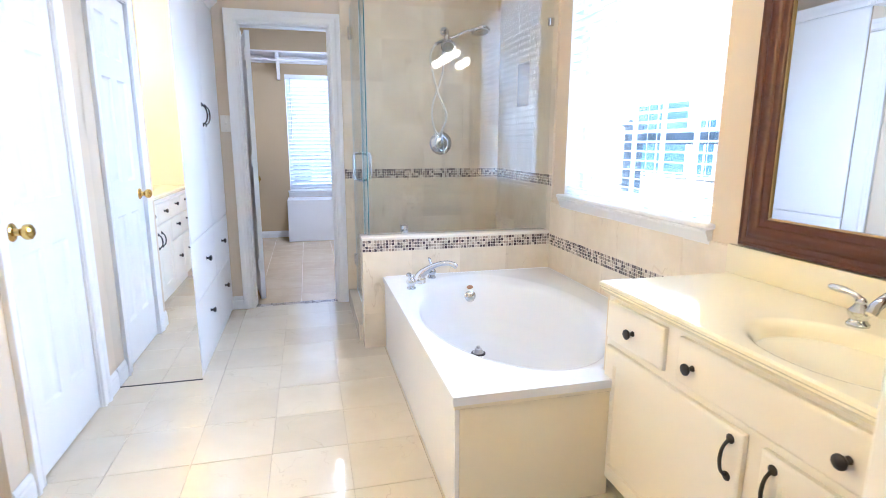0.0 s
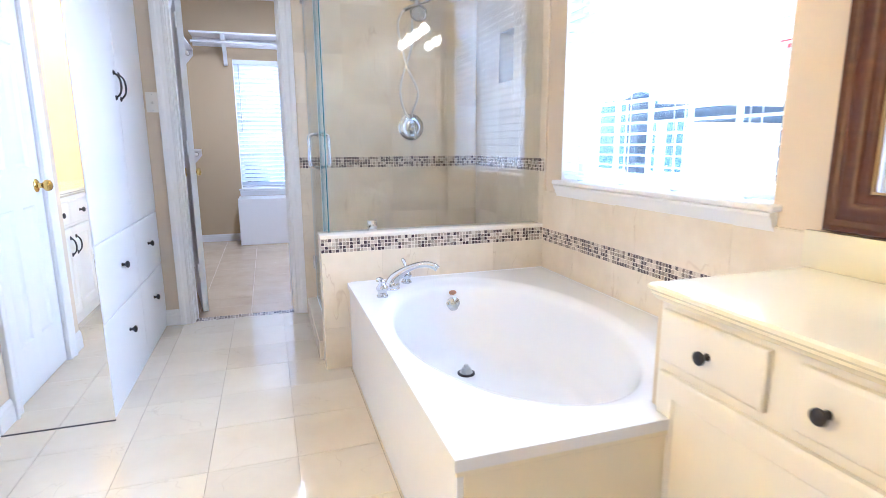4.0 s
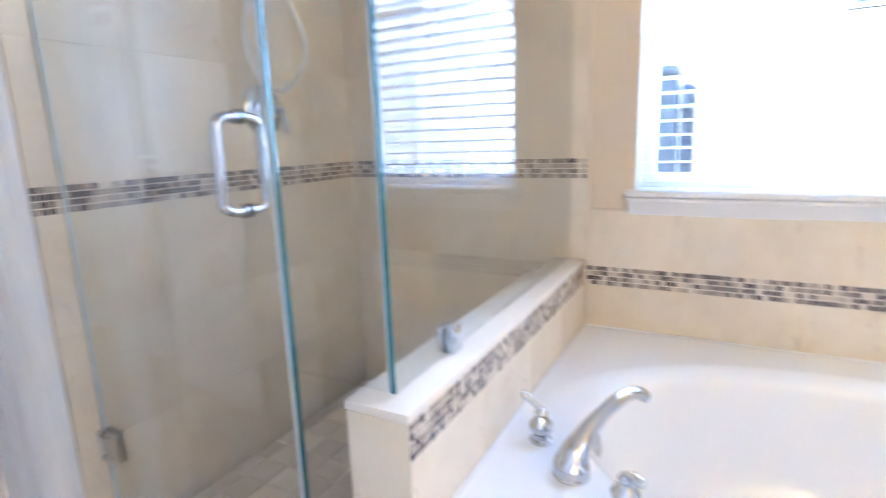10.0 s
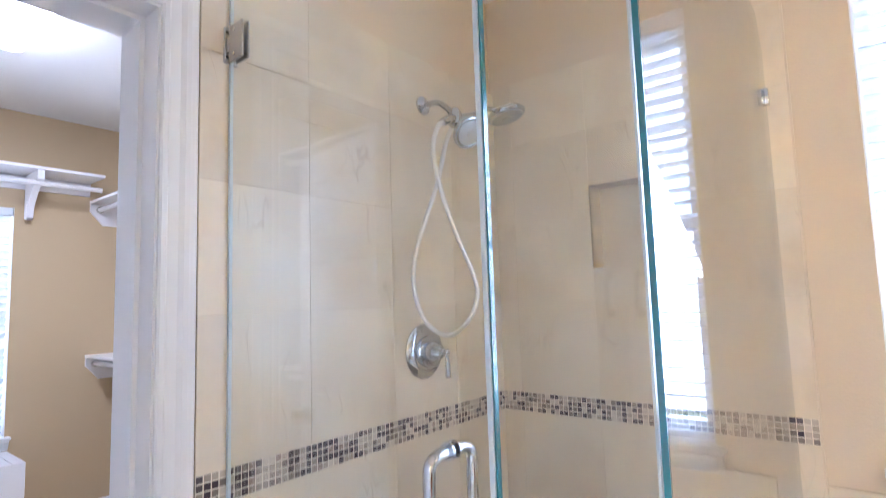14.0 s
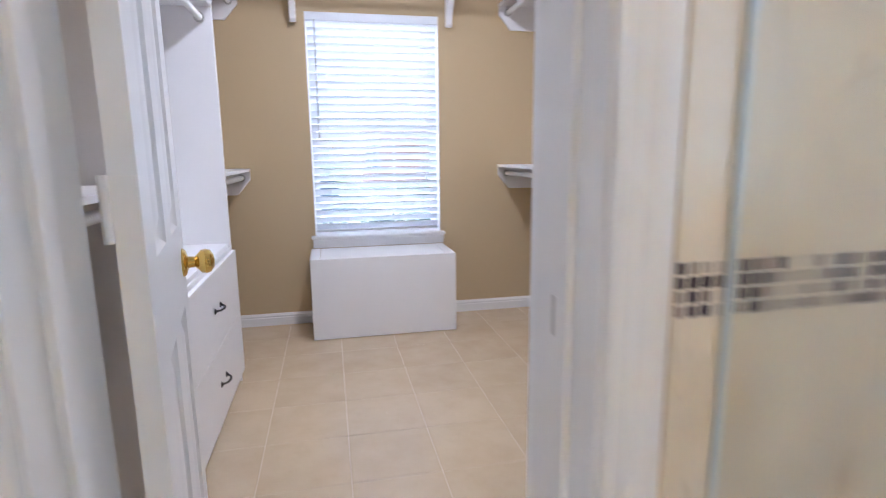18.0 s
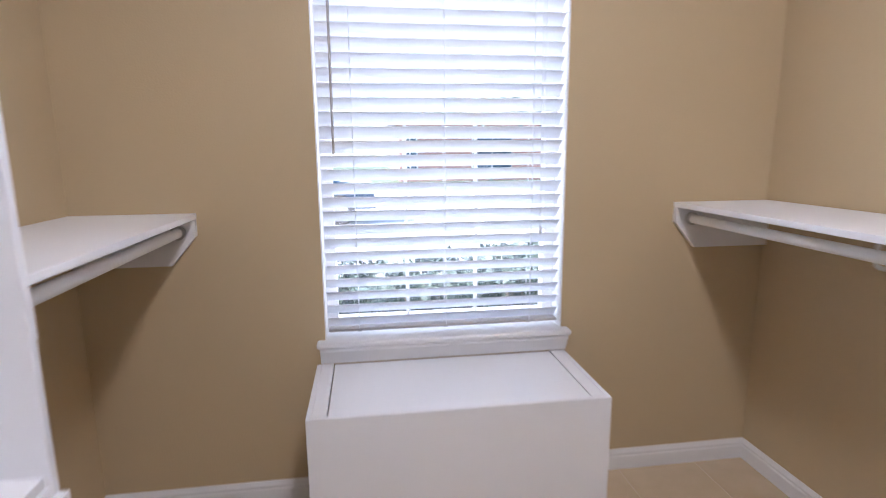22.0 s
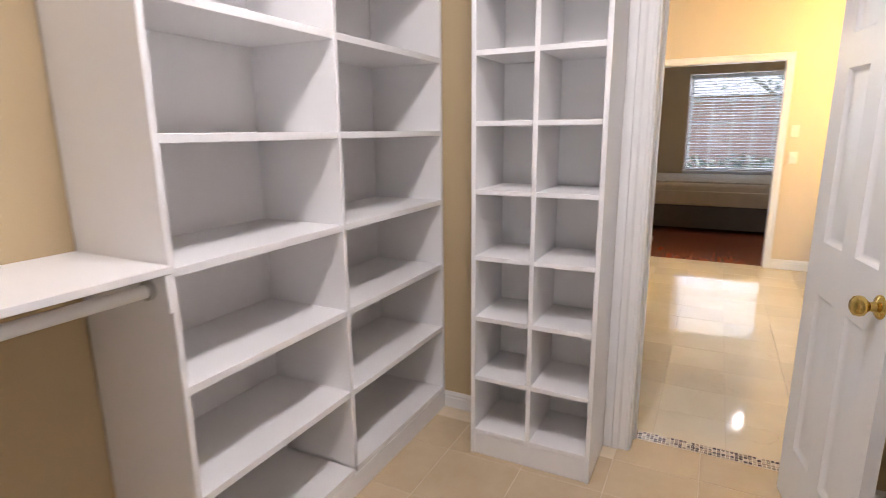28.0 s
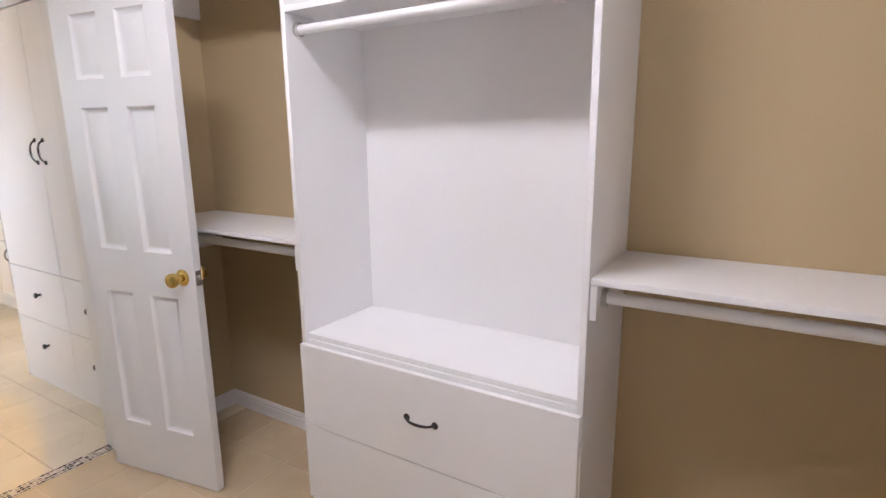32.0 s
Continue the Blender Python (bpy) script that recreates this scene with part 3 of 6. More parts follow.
# ---- windows and blinds ----
def window(name, along, a0, a1, wall, out, z0, z1, rail, slat, tilt, drop=None, foot=None):
    """A sash window set at depth behind the wall face, with sill, apron and a slatted blind of its own."""
    def b(bm, p0, p1, d0, d1, q0, q1, bev=0.0):
        if along == "x":
            box(bm, p0, p1, min(wall + out * d0, wall + out * d1), max(wall + out * d0, wall + out * d1), q0, q1, bev)
        else:
            box(bm, min(wall + out * d0, wall + out * d1), max(wall + out * d0, wall + out * d1), p0, p1, q0, q1, bev)
        return bm

    place = (a0, wall, z0) if along == "x" else (wall, a0, z0)
    win = thing(name, place, "white framed window", "", "", "structure")
    for p0, p1, q0, q1 in ((a0, a0 + 0.045, z0, z1), (a1 - 0.045, a1, z0, z1), (a0 + 0.045, a1 - 0.045, z0, z0 + 0.05), (a0 + 0.045, a1 - 0.045, z1 - 0.05, z1)):
        part("window_frame", b(bmesh.new(), p0, p1, 0.10, 0.15, q0, q1), M_TRIM, win)
    for p0, p1, q0, q1 in ((a0, a0 + 0.004, z0 + 0.003, z1 - 0.004), (a1 - 0.004, a1, z0 + 0.003, z1 - 0.004), (a0, a1, z1 - 0.004, z1)):
        part("reveal_lining", b(bmesh.new(), p0, p1, 0.001, 0.10, q0, q1), M_TRIM, win)
    zm = z0 + (z1 - z0) * 0.5
    part("meeting_rail", b(bmesh.new(), a0 + 0.045, a1 - 0.045, 0.105, 0.145, zm - 0.016, zm + 0.016), M_TRIM, win)
    for k in range(1, 3 if a1 - a0 < 1.0 else 5):
        n = 3 if a1 - a0 < 1.0 else 5
        am = a0 + 0.045 + (a1 - a0 - 0.09) * k / n
        part("glazing_bar", b(bmesh.new(), am - 0.0055, am + 0.0055, 0.115, 0.135, z0 + 0.05, z1 - 0.05), M_TRIM, win)
    for q0, q1 in ((z0 + 0.05, zm - 0.02), (zm + 0.02, z1 - 0.05)):
        pane = part("pane", b(bmesh.new(), a0 + 0.045, a1 - 0.045, 0.124, 0.127, q0, q1), M_PANE, win)
        pane.visible_shadow = False
        zq = (q0 + q1) / 2
        part("glazing_bar", b(bmesh.new(), a0 + 0.045, a1 - 0.045, 0.116, 0.134, zq - 0.0055, zq + 0.0055), M_TRIM, win)
    # sill with a moulded nose, and apron
    sill = b(bmesh.new(), a0 - 0.028, a1 + 0.028, -0.042, 0.152, z0 - 0.020, z0 + 0.003, 0.006)
    part("window_sill", sill, M_TRIM, win)
    ap = [(0, 0), (0.034, 0), (0.034, -0.010), (0.026, -0.020), (0.020, -0.040), (0.012, -0.050), (0.010, -0.062), (0, -0.062)]
    if along == "x":
        m = axes((0, -out, 0), (0, 0, 1), (1, 0, 0), (0, wall - out * 0.001, z0 - 0.022))
    else:
        m = axes((-out, 0, 0), (0, 0, 1), (0, 1, 0), (wall - out * 0.001, 0, z0 - 0.022))
    part("apron", extruded(bmesh.new(), ap, a0 - 0.018, a1 + 0.018, m), M_TRIM, win)

    blind = thing(name.replace("window", "blind"), place, "white slatted wooden window blind, lowered, slats half open", "window blind")
    bottom = drop if drop is not None else z0 + 0.012
    top = z1 - 0.055
    part("head_rail", b(bmesh.new(), a0 + 0.006, a1 - 0.006, 0.004, 0.06, top, z1 - 0.002, 0.003), M_BLIND, blind)
    part("bottom_rail", b(bmesh.new(), a0 + 0.014, a1 - 0.014, 0.010, 0.056, bottom, bottom + (0.018 if foot else 0.011), 0.003), foot or M_RAIL, blind, "white bottom rail" if foot else "taupe bottom rail")
    n = int((top - bottom - 0.03) / rail)
    c, s = math.cos(radians(tilt)), math.sin(radians(tilt))
    w = a1 - a0 - 0.024
    sl = bmesh.new()
    hw = slat / 2
    prof = [(-hw, -0.0013), (0, 0.0012), (hw, -0.0013), (hw, 0.0013), (0, 0.0040), (-hw, 0.0013)]
    prof = [(u * c - q * s, u * s + q * c) for u, q in prof]
    if along == "x":
        extruded(sl, prof, -w / 2, w / 2, axes((0, -out, 0), (0, 0, 1), (1, 0, 0)))
    else:
        extruded(sl, prof, -w / 2, w / 2, axes((-out, 0, 0), (0, 0, 1), (0, 1, 0)))
    me = finish(sl, "slat", foot or M_BLIND)
    o = ROOT[blind.name]
    for k in range(n):
        ob = new("slat", me)
        z = bottom + 0.034 + k * (top - bottom - 0.044) / max(1, n - 1)
        p = Vector(((a0 + a1) / 2, wall + out * 0.033, z)) if along == "x" else Vector((wall + out * 0.033, (a0 + a1) / 2, z))
        ob.location = p - o
        ob.rotation_euler = (random.uniform(-0.004, 0.004), random.uniform(-0.004, 0.004), 0)
        ob.parent = blind
    for fr in ((0.14, 0.5, 0.86) if w < 1.0 else (0.1, 0.37, 0.63, 0.9)):
        a = a0 + (a1 - a0) * fr
        for d in (0.008, 0.058):
            part("ladder_cord", b(bmesh.new(), a - 0.0012, a + 0.0012, d - 0.0012, d + 0.0012, bottom + 0.01, top), M_BLIND, blind)
        part("cord_plug", b(bmesh.new(), a - 0.008, a + 0.008, 0.020, 0.046, bottom - 0.006, bottom, 0.002), M_STEEL, blind)
    return win, blind


window_closet, blind_closet = window("window_closet", "x", WX0, WX1, YN, 1, WZ0, WZ1, 0.0470, 0.056, 45, drop=WZ0 + 0.026)
window_bath, blind_bath = window("window_bath", "y", BY0, BY1, XE, 1, BZ0, BZ1, 0.0435, 0.050, 6, foot=M_BLIND_BATH)
window_bed, blind_bed = window("window_bedroom", "x", -0.62, 1.00, -2.95, -1, 0.70, 2.26, 0.0435, 0.050, 12)

# tilt wand, lift cords and a warning label
part("tilt_wand", rod(bmesh.new(), (0.392, YN - 0.012, 2.05), (0.390, YN - 0.014, 1.285), 0.0046, n=8), M_RAIL, blind_closet, "taupe tilt wand")
for dx in (0.0, 0.012):
    part("lift_cord", rod(bmesh.new(), (1.118 + dx, YN - 0.010, 2.05), (1.122 + dx * 0.4, YN - 0.012, 1.02), 0.0012, n=6), M_BLIND, blind_closet)
part("cord_tassel", turned(bmesh.new(), [(0.003, 0.03), (0.006, 0.022), (0.008, 0.0)], pose(1.124, YN - 0.012, 0.99), 10), M_BLIND, blind_closet)
label_tag = thing("warning_label", (XE + 0.12, 2.37, 1.38), "white warning label with a red header on the pane", "label")
M_RED = surface("red_print", (0.55, 0.05, 0.03), 0.5, vary=0.02)
part("paper", block(XE + 0.1215, XE + 0.1225, 2.335, 2.403, 1.380, 1.446), M_PLATE, label_tag)
part("header", block(XE + 0.1205, XE + 0.1214, 2.335, 2.403, 1.428, 1.446), M_RED, label_tag, "red header bar")
part("symbol", turned(bmesh.new(), [(0.009, 0), (0.009, 0.0006), (0.006, 0.0008)], axes((0, 1, 0), (0, 0, 1), (-1, 0, 0), (XE + 0.1214, 2.369, 1.411)), 16), M_RED, label_tag)
for k in range(2):
    part("text_line", block(XE + 0.1207, XE + 0.1214, 2.343, 2.395, 1.388 + 0.008 * k, 1.391 + 0.008 * k), M_STEEL, label_tag)
tx = bpy.data.curves.new("word", "FONT")
tx.body, tx.size, tx.align_x, tx.extrude = "WARNING", 0.0125, "CENTER", 0.0002
wd = new("word", tx)
wd.data.materials.append(M_PLATE)
wd.parent = label_tag
wd.matrix_basis = Matrix.Translation(-ROOT[label_tag.name]) @ axes((0, -1, 0), (0, 0, 1), (-1, 0, 0), (XE + 0.1202, 2.367, 1.4325))


# ---- shower and tub walls ----
TX, TY = 2.058, 4.660   # faces of the wall tile
knee = structure("knee_wall", block(0.8572, TX, 3.6522, 3.7778, 0, 0.672), M_GROUT, "low tiled wall between tub and shower")
M_CAP = stone("polished_pale_cap", (0.84, 0.79, 0.71), (0.79, 0.73, 0.64), (0.60, 0.50, 0.40), 0.07, cloud=3.0, veins=0.5, piece=0.02)
part("cap", block(0.8530, TX, 3.6490, 3.7820, 0.672, 0.690, 0.003, 2), M_CAP, knee, "polished cream stone cap")
shower_wall_back = structure("shower_wall_back", block(0.834, TX, TY + 0.0012, YM0, 0, 2.235), M_GROUT, "cream stone tiled shower wall")
tub_wall = structure("tub_wall", block(TX + 0.0012, XE, 2.124, 3.645, 0.40, 0.872), M_GROUT, "cream stone tiled wall beside the tub")
shower_wall_side = structure("shower_wall_side", wall_with_hole((TX + 0.0012, 3.6465, 0), (XE, TY + 0.010, 2.26), 1, 4.065, 4.270, 1.50, 1.795), M_GROUT, "cream stone tiled shower wall with a niche")
bm = bmesh.new()
for z0, z1 in ((1.49, 1.50), (1.795, 1.805)):
    box(bm, TX + 0.0022, XE + 0.10, 4.055, 4.280, z0, z1)
box(bm, TX + 0.0022, XE + 0.10, 4.055, 4.065, 1.50, 1.795)
box(bm, TX + 0.0022, XE + 0.10, 4.270, 4.280, 1.50, 1.795)
box(bm, XE + 0.085, XE + 0.10, 4.065, 4.270, 1.50, 1.795)
structure("shower_niche", bm, M_WTILE, "cream stone lined niche in the shower wall")
curb = structure("shower_curb", block(0.835, 0.965, 3.790, TY + 0.01, 0, 0.105, 0.004), M_WTILE, "cream stone shower curb")
shower_floor = structure("shower_floor", block(0.965, TX, 3.770, TY + 0.01, -0.02, 0.0335), M_GROUT, "tumbled stone shower floor")


# ---- shower glass ----
def glass_panel(name, x0, x1, y0, y1, z0, z1, parent, cut=0.0):
    bm = bmesh.new()
    if x1 - x0 < 0.02:
        pts = [(y0, z0), (y1, z0), (y1, z1), (y0, z1)]
        extruded(bm, pts, x0, x1, axes((0, 1, 0), (0, 0, 1), (1, 0, 0)))
    else:
        pts = [(x0, z0), (x1, z0), (x1, z1 - cut), (x1 - cut * 0.8, z1), (x0, z1)]
        extruded(bm, pts, y0, y1, axes((1, 0, 0), (0, 0, 1), (0, 1, 0)))
    return part(name, bm, M_GLASS, parent)


GX = 0.905
enclosure = thing("shower_screen", (GX, 3.71, 0.69), "fixed clear glass shower panel on the low wall", "shower screen")
glass_panel("pane", GX, TX - 0.003, 3.705, 3.715, 0.694, 2.20, enclosure, 0.10)
part("edge", block(GX - 0.005, GX, 3.706, 3.714, 0.694, 2.20), M_GEDGE, enclosure, "green polished glass edge")
glass_panel("return_pane", GX - 0.005, GX + 0.005, 3.716, 3.940, 0.694, 2.20, enclosure)
glass_panel("lower_return_pane", GX - 0.005, GX + 0.005, 3.793, 3.940, 0.108, 0.694, enclosure)
part("edge", block(GX - 0.0053, GX + 0.0053, 3.9390, 3.9415, 0.108, 2.20), M_GEDGE, enclosure, "green polished glass edge")
clip = part("glass_clip", block(1.098, 1.142, 3.691, 3.7035, 0.6905, 0.747, 0.004, 2), M_CHROME, enclosure, "chrome glass clip")
part("clip_back", block(1.098, 1.142, 3.7165, 3.729, 0.6905, 0.747, 0.004, 2), M_CHROME, clip)
part("clip_foot", block(1.101, 1.139, 3.7035, 3.7165, 0.6905, 0.6935), M_CHROME, clip)
part("glass_clip", block(TX - 0.034, TX - 0.001, 3.696, 3.724, 1.942, 1.988, 0.003, 2), M_CHROME, enclosure, "chrome glass clip")
part("seal", block(GX - 0.004, GX + 0.004, 3.7165, 3.7200, 0.700, 2.19), M_RUBBER, enclosure)

sdoor = thing("shower_door", (GX, 4.30, 0.12), "clear frameless glass shower door, closed", "shower door")
glass_panel("pane", GX - 0.005, GX + 0.005, 3.950, 4.650, 0.120, 2.19, sdoor)
part("edge", block(GX - 0.0055, GX + 0.0055, 3.948, 3.952, 0.120, 2.19), M_RUBBER, sdoor, "pale polished glass edge")
part("seal", block(GX - 0.007, GX + 0.007, 3.9425, 3.9480, 0.110, 2.19), M_RUBBER, sdoor, "clear plastic door seal")
part("sweep", block(GX - 0.006, GX + 0.006, 3.950, 4.650, 0.106, 0.120), M_RUBBER, sdoor)
part("side_seal", block(GX - 0.004, GX + 0.004, 4.650, 4.657, 0.120, 2.19), M_RUBBER, sdoor)
for z in (0.35, 2.02):
    h = part("hinge", block(GX - 0.011, GX - 0.005, 4.590, 4.645, z - 0.045, z + 0.045, 0.002, 1), M_STEEL, sdoor, "brushed steel glass hinge")
    part("hinge_plate", block(GX - 0.018, GX + 0.018, 4.652, TY - 0.001, z - 0.045, z + 0.045, 0.002), M_STEEL, h)
    part("hinge_plate", block(GX + 0.005, GX + 0.011, 4.590, 4.645, z - 0.045, z + 0.045, 0.002), M_STEEL, h)
    for dz in (-0.030, 0.030):
        part("screw", rod(bmesh.new(), (GX - 0.0125, 4.622, z + dz), (GX - 0.0105, 4.622, z + dz), 0.0045, n=12), M_CHROME, h)
        part("screw", rod(bmesh.new(), (GX - 0.012, 4.6515, z + dz), (GX - 0.012, 4.6500, z + dz), 0.004, n=12), M_CHROME, h)
    part("knuckle", rod(bmesh.new(), (GX - 0.006, 4.649, z - 0.020), (GX - 0.006, 4.649, z + 0.020), 0.008), M_STEEL, h)
for sgn in (-1, 1):
    x = GX + sgn * 0.052
    pts = smooth_curve([(GX + sgn * 0.006, 4.025, 1.178), (x - sgn * 0.022, 4.025, 1.177), (x - sgn * 0.004, 4.025, 1.168), (x, 4.025, 1.148), (x, 4.025, 1.091), (x, 4.025, 1.034), (x - sgn * 0.004, 4.025, 1.014), (x - sgn * 0.022, 4.025, 1.005), (GX + sgn * 0.006, 4.025, 1.004)], 6)
    hd = part("handle", tube(bmesh.new(), pts, 0.0095, 14), M_CHROME, sdoor, "chrome D-shaped pull handle")
    for z in (1.178, 1.004):
        part("washer", rod(bmesh.new(), (GX + sgn * 0.0055, 4.025, z), (GX + sgn * 0.010, 4.025, z), 0.014, n=18), M_CHROME, hd)


# ---- shower fittings ----
def to_south(x, z, y=TY):
    return axes((1, 0, 0), (0, 0, 1), (0, -1, 0), (x, y, z))


valve = thing("shower_valve", (1.582, TY, 1.24), "round chrome shower valve with a lever", "shower valve")
part("escutcheon", turned(bmesh.new(), [(0.088, 0.0), (0.088, 0.004), (0.080, 0.012), (0.060, 0.016), (0.050, 0.015), (0.047, 0.022), (0.040, 0.024)], to_south(1.582, 1.24), 40), M_CHROME, valve)
part("hub", turned(bmesh.new(), [(0.030, 0.02), (0.030, 0.045), (0.024, 0.055), (0.022, 0.072), (0.014, 0.082), (0.004, 0.085)], to_south(1.582, 1.24), 28), M_CHROME, valve)
part("lever", tube(bmesh.new(), smooth_curve([(1.582, TY - 0.072, 1.244), (1.583, TY - 0.090, 1.238), (1.587, TY - 0.094, 1.205), (1.591, TY - 0.092, 1.160)]), [0.009] * 9 + [0.0065] * 8 + [0.008] * 5 + [0.010, 0.010, 0.006], 12), M_CHROME, valve)
part("lever_tip", turned(bmesh.new(), [(0.003, -0.012), (0.009, -0.006), (0.011, 0.0), (0.009, 0.006), (0.003, 0.010)], pose(1.582, TY - 0.097, 1.240, 90), 16), M_CHROME, valve)

sh = thing("shower_set", (1.61, TY, 2.065), "chrome hand shower and fixed head on one arm with a hose", "shower head")
part("flange", turned(bmesh.new(), [(0.032, 0), (0.032, 0.006), (0.022, 0.014), (0.014, 0.018)], to_south(1.61, 2.068), 24), M_CHROME, sh)
part("arm", tube(bmesh.new(), smooth_curve([(1.61, TY - 0.005, 2.068), (1.618, TY - 0.06, 2.066), (1.61, TY - 0.105, 2.035), (1.594, TY - 0.135, 2.005)]), 0.0105, 14), M_CHROME, sh)
part("diverter", turned(bmesh.new(), [(0.014, -0.03), (0.022, -0.022), (0.022, 0.020), (0.015, 0.030), (0.008, 0.034)], pose(1.594, TY - 0.15, 1.985), 20), M_CHROME, sh)
hm = look((1.590, TY - 0.200, 1.928), (1.53, TY - 0.40, 1.78)) @ pose(0, 0, 0, 180)
hand = part("hand_shower", turned(bmesh.new(), [(0.012, -0.035), (0.020, -0.02), (0.050, -0.004), (0.055, 0.006), (0.052, 0.014), (0.046, 0.016), (0.040, 0.014)], hm, 28), M_CHROME, sh, "chrome hand shower head")
part("spray_face", turned(bmesh.new(), [(0.040, 0.012), (0.040, 0.017), (0.012, 0.018), (0.010, 0.021), (0.004, 0.021)], hm, 24), M_STEEL, hand)
part("holder", tube(bmesh.new(), [(1.594, TY - 0.15, 1.985), (1.545, TY - 0.160, 1.965), (1.505, TY - 0.168, 1.945)], [0.013, 0.015, 0.012], 12), M_CHROME, sh)
part("second_arm", tube(bmesh.new(), smooth_curve([(1.596, TY - 0.155, 1.990), (1.66, TY - 0.17, 2.008), (1.72, TY - 0.18, 2.040), (1.785, TY - 0.19, 2.055)]), 0.009, 12), M_CHROME, sh)
fm = look((1.835, TY - 0.195, 2.050), (1.855, TY - 0.26, 1.80)) @ pose(0, 0, 0, 180)
fx = part("fixed_head", turned(bmesh.new(), [(0.010, -0.030), (0.022, -0.018), (0.062, -0.008), (0.070, 0.004), (0.066, 0.012), (0.058, 0.014)], fm, 32), M_CHROME, sh, "chrome rain shower head")
part("spray_face", turned(bmesh.new(), [(0.058, 0.012), (0.056, 0.017), (0.020, 0.019), (0.018, 0.022), (0.004, 0.022)], fm, 28), M_STEEL, fx)
hose = smooth_curve([(1.505, TY - 0.168, 1.945), (1.488, TY - 0.160, 1.923), (1.466, TY - 0.160, 1.853), (1.485, TY - 0.170, 1.733), (1.515, TY - 0.200, 1.596), (1.566, TY - 0.220, 1.477), (1.568, TY - 0.230, 1.409), (1.542, TY - 0.210, 1.337), (1.547, TY - 0.130, 1.295), (1.525, TY - 0.060, 1.340), (1.505, TY - 0.035, 1.445), (1.517, TY - 0.035, 1.551), (1.559, TY - 0.050, 1.677), (1.579, TY - 0.080, 1.777), (1.567, TY - 0.130, 1.899), (1.567, TY - 0.155, 1.944)], 20)
part("hose", tube(bmesh.new(), hose, [0.0068 + 0.0012 * (k % 2) for k in range(len(hose))], 10), surface("pale_hose_metal", (0.74, 0.72, 0.69), 0.32, metal=0.85, vary=0.06, scale=40), sh, "ribbed metal shower hose")


# ---- bathtub ----
TUBZ = 0.447
tub = thing("bathtub", (0.98, 2.03, 0), "white acrylic oval bathtub set in a boxed deck", "bathtub")


def tub_shell():
    """Deck with an oval basin let into it."""
    bm = bmesh.new()
    cx, cy, n = 1.46, 2.86, 72
    rings = []
    spec = [(0.458, 0.738, TUBZ), (0.450, 0.728, TUBZ - 0.0006), (0.438, 0.712, TUBZ - 0.0035), (0.424, 0.690, TUBZ - 0.0105), (0.411, 0.668, TUBZ - 0.0205), (0.404, 0.655, TUBZ - 0.029), (0.399, 0.646, TUBZ - 0.042), (0.394, 0.638, TUBZ - 0.062), (0.378, 0.612, 0.32), (0.350, 0.580, 0.21), (0.318, 0.545, 0.130), (0.275, 0.490, 0.094), (0.14, 0.28, 0.084)]
    for a, b, z in spec:
        rings.append([bm.verts.new((cx + a * math.cos(2 * math.pi * k / n), cy + b * math.sin(2 * math.pi * k / n), z)) for k in range(n)])
    for p, q in zip(rings, rings[1:]):
        for k in range(n):
            bm.faces.new((p[k], p[(k + 1) % n], q[(k + 1) % n], q[k]))
    bm.faces.new(rings[-1])
    # deck edge: points on the outline in the direction of each rim point
    x0, x1, y0, y1 = 0.975, TX - 0.002, 2.035, 3.644
    outer = []
    for k in range(n):
        c, s = math.cos(2 * math.pi * k / n) * 0.455, math.sin(2 * math.pi * k / n) * 0.735
        t = min(((x1 - cx) / c if c > 1e-9 else (x0 - cx) / c if c < -1e-9 else 1e9), ((y1 - cy) / s if s > 1e-9 else (y0 - cy) / s if s < -1e-9 else 1e9))
        outer.append((cx + t * c, cy + t * s))
    for px, py in ((x0, y0), (x1, y0), (x0, y1), (x1, y1)):
        j = min(range(n), key=lambda i: (outer[i][0] - px) ** 2 + (outer[i][1] - py) ** 2)
        outer[j] = (px, py)
    # the deck ends at the vanity's side beyond its front
    outer = [(x, max(y, 2.1278)) if x > 1.53 else (x, y) for x, y in outer]
    top = [bm.verts.new((x, y, TUBZ)) for x, y in outer]
    lip = [bm.verts.new((x, y, TUBZ - 0.030)) for x, y in outer]
    for k in range(n):
        bm.faces.new((top[k], top[(k + 1) % n], rings[0][(k + 1) % n], rings[0][k]))
        bm.faces.new((lip[k], lip[(k + 1) % n], top[(k + 1) % n], top[k]))
    return bm


part("shell", tub_shell(), M_TUB, tub)
part("side_panel", block(0.983, 1.000, 2.045, 3.640, 0, TUBZ - 0.030, 0.002), M_TUB, tub, "glossy white side panel")
part("end_panel", block(1.000, 1.552, 2.045, 2.062, 0, TUBZ - 0.030, 0.002), M_TUBSIDE, tub, "end panel with warm lamp light in its cream colour")
part("deck_end", block(1.40, 1.557, 2.037, 2.140, TUBZ - 0.031, TUBZ - 0.0008), M_TUB, tub)
part("end_trim", block(0.980, 1.552, 2.039, 2.046, TUBZ - 0.046, TUBZ - 0.030, 0.002), M_TUBSIDE, tub)
bm = block(0.990, TX - 0.001, 3.6395, 3.6505, TUBZ - 0.006, TUBZ + 0.0035, 0.003)
box(bm, TX - 0.008, TX - 0.0005, 2.128, 3.6390, TUBZ - 0.006, TUBZ + 0.0035, 0.002)
part("caulk_bead", bm, M_TUB, tub, "white caulk bead")
part("drain_ring", turned(bmesh.new(), [(0.040, -0.004), (0.040, 0.003), (0.032, 0.004)], pose(1.44, 3.20, 0.090), 24), M_BRONZE, tub, "dark drain ring")
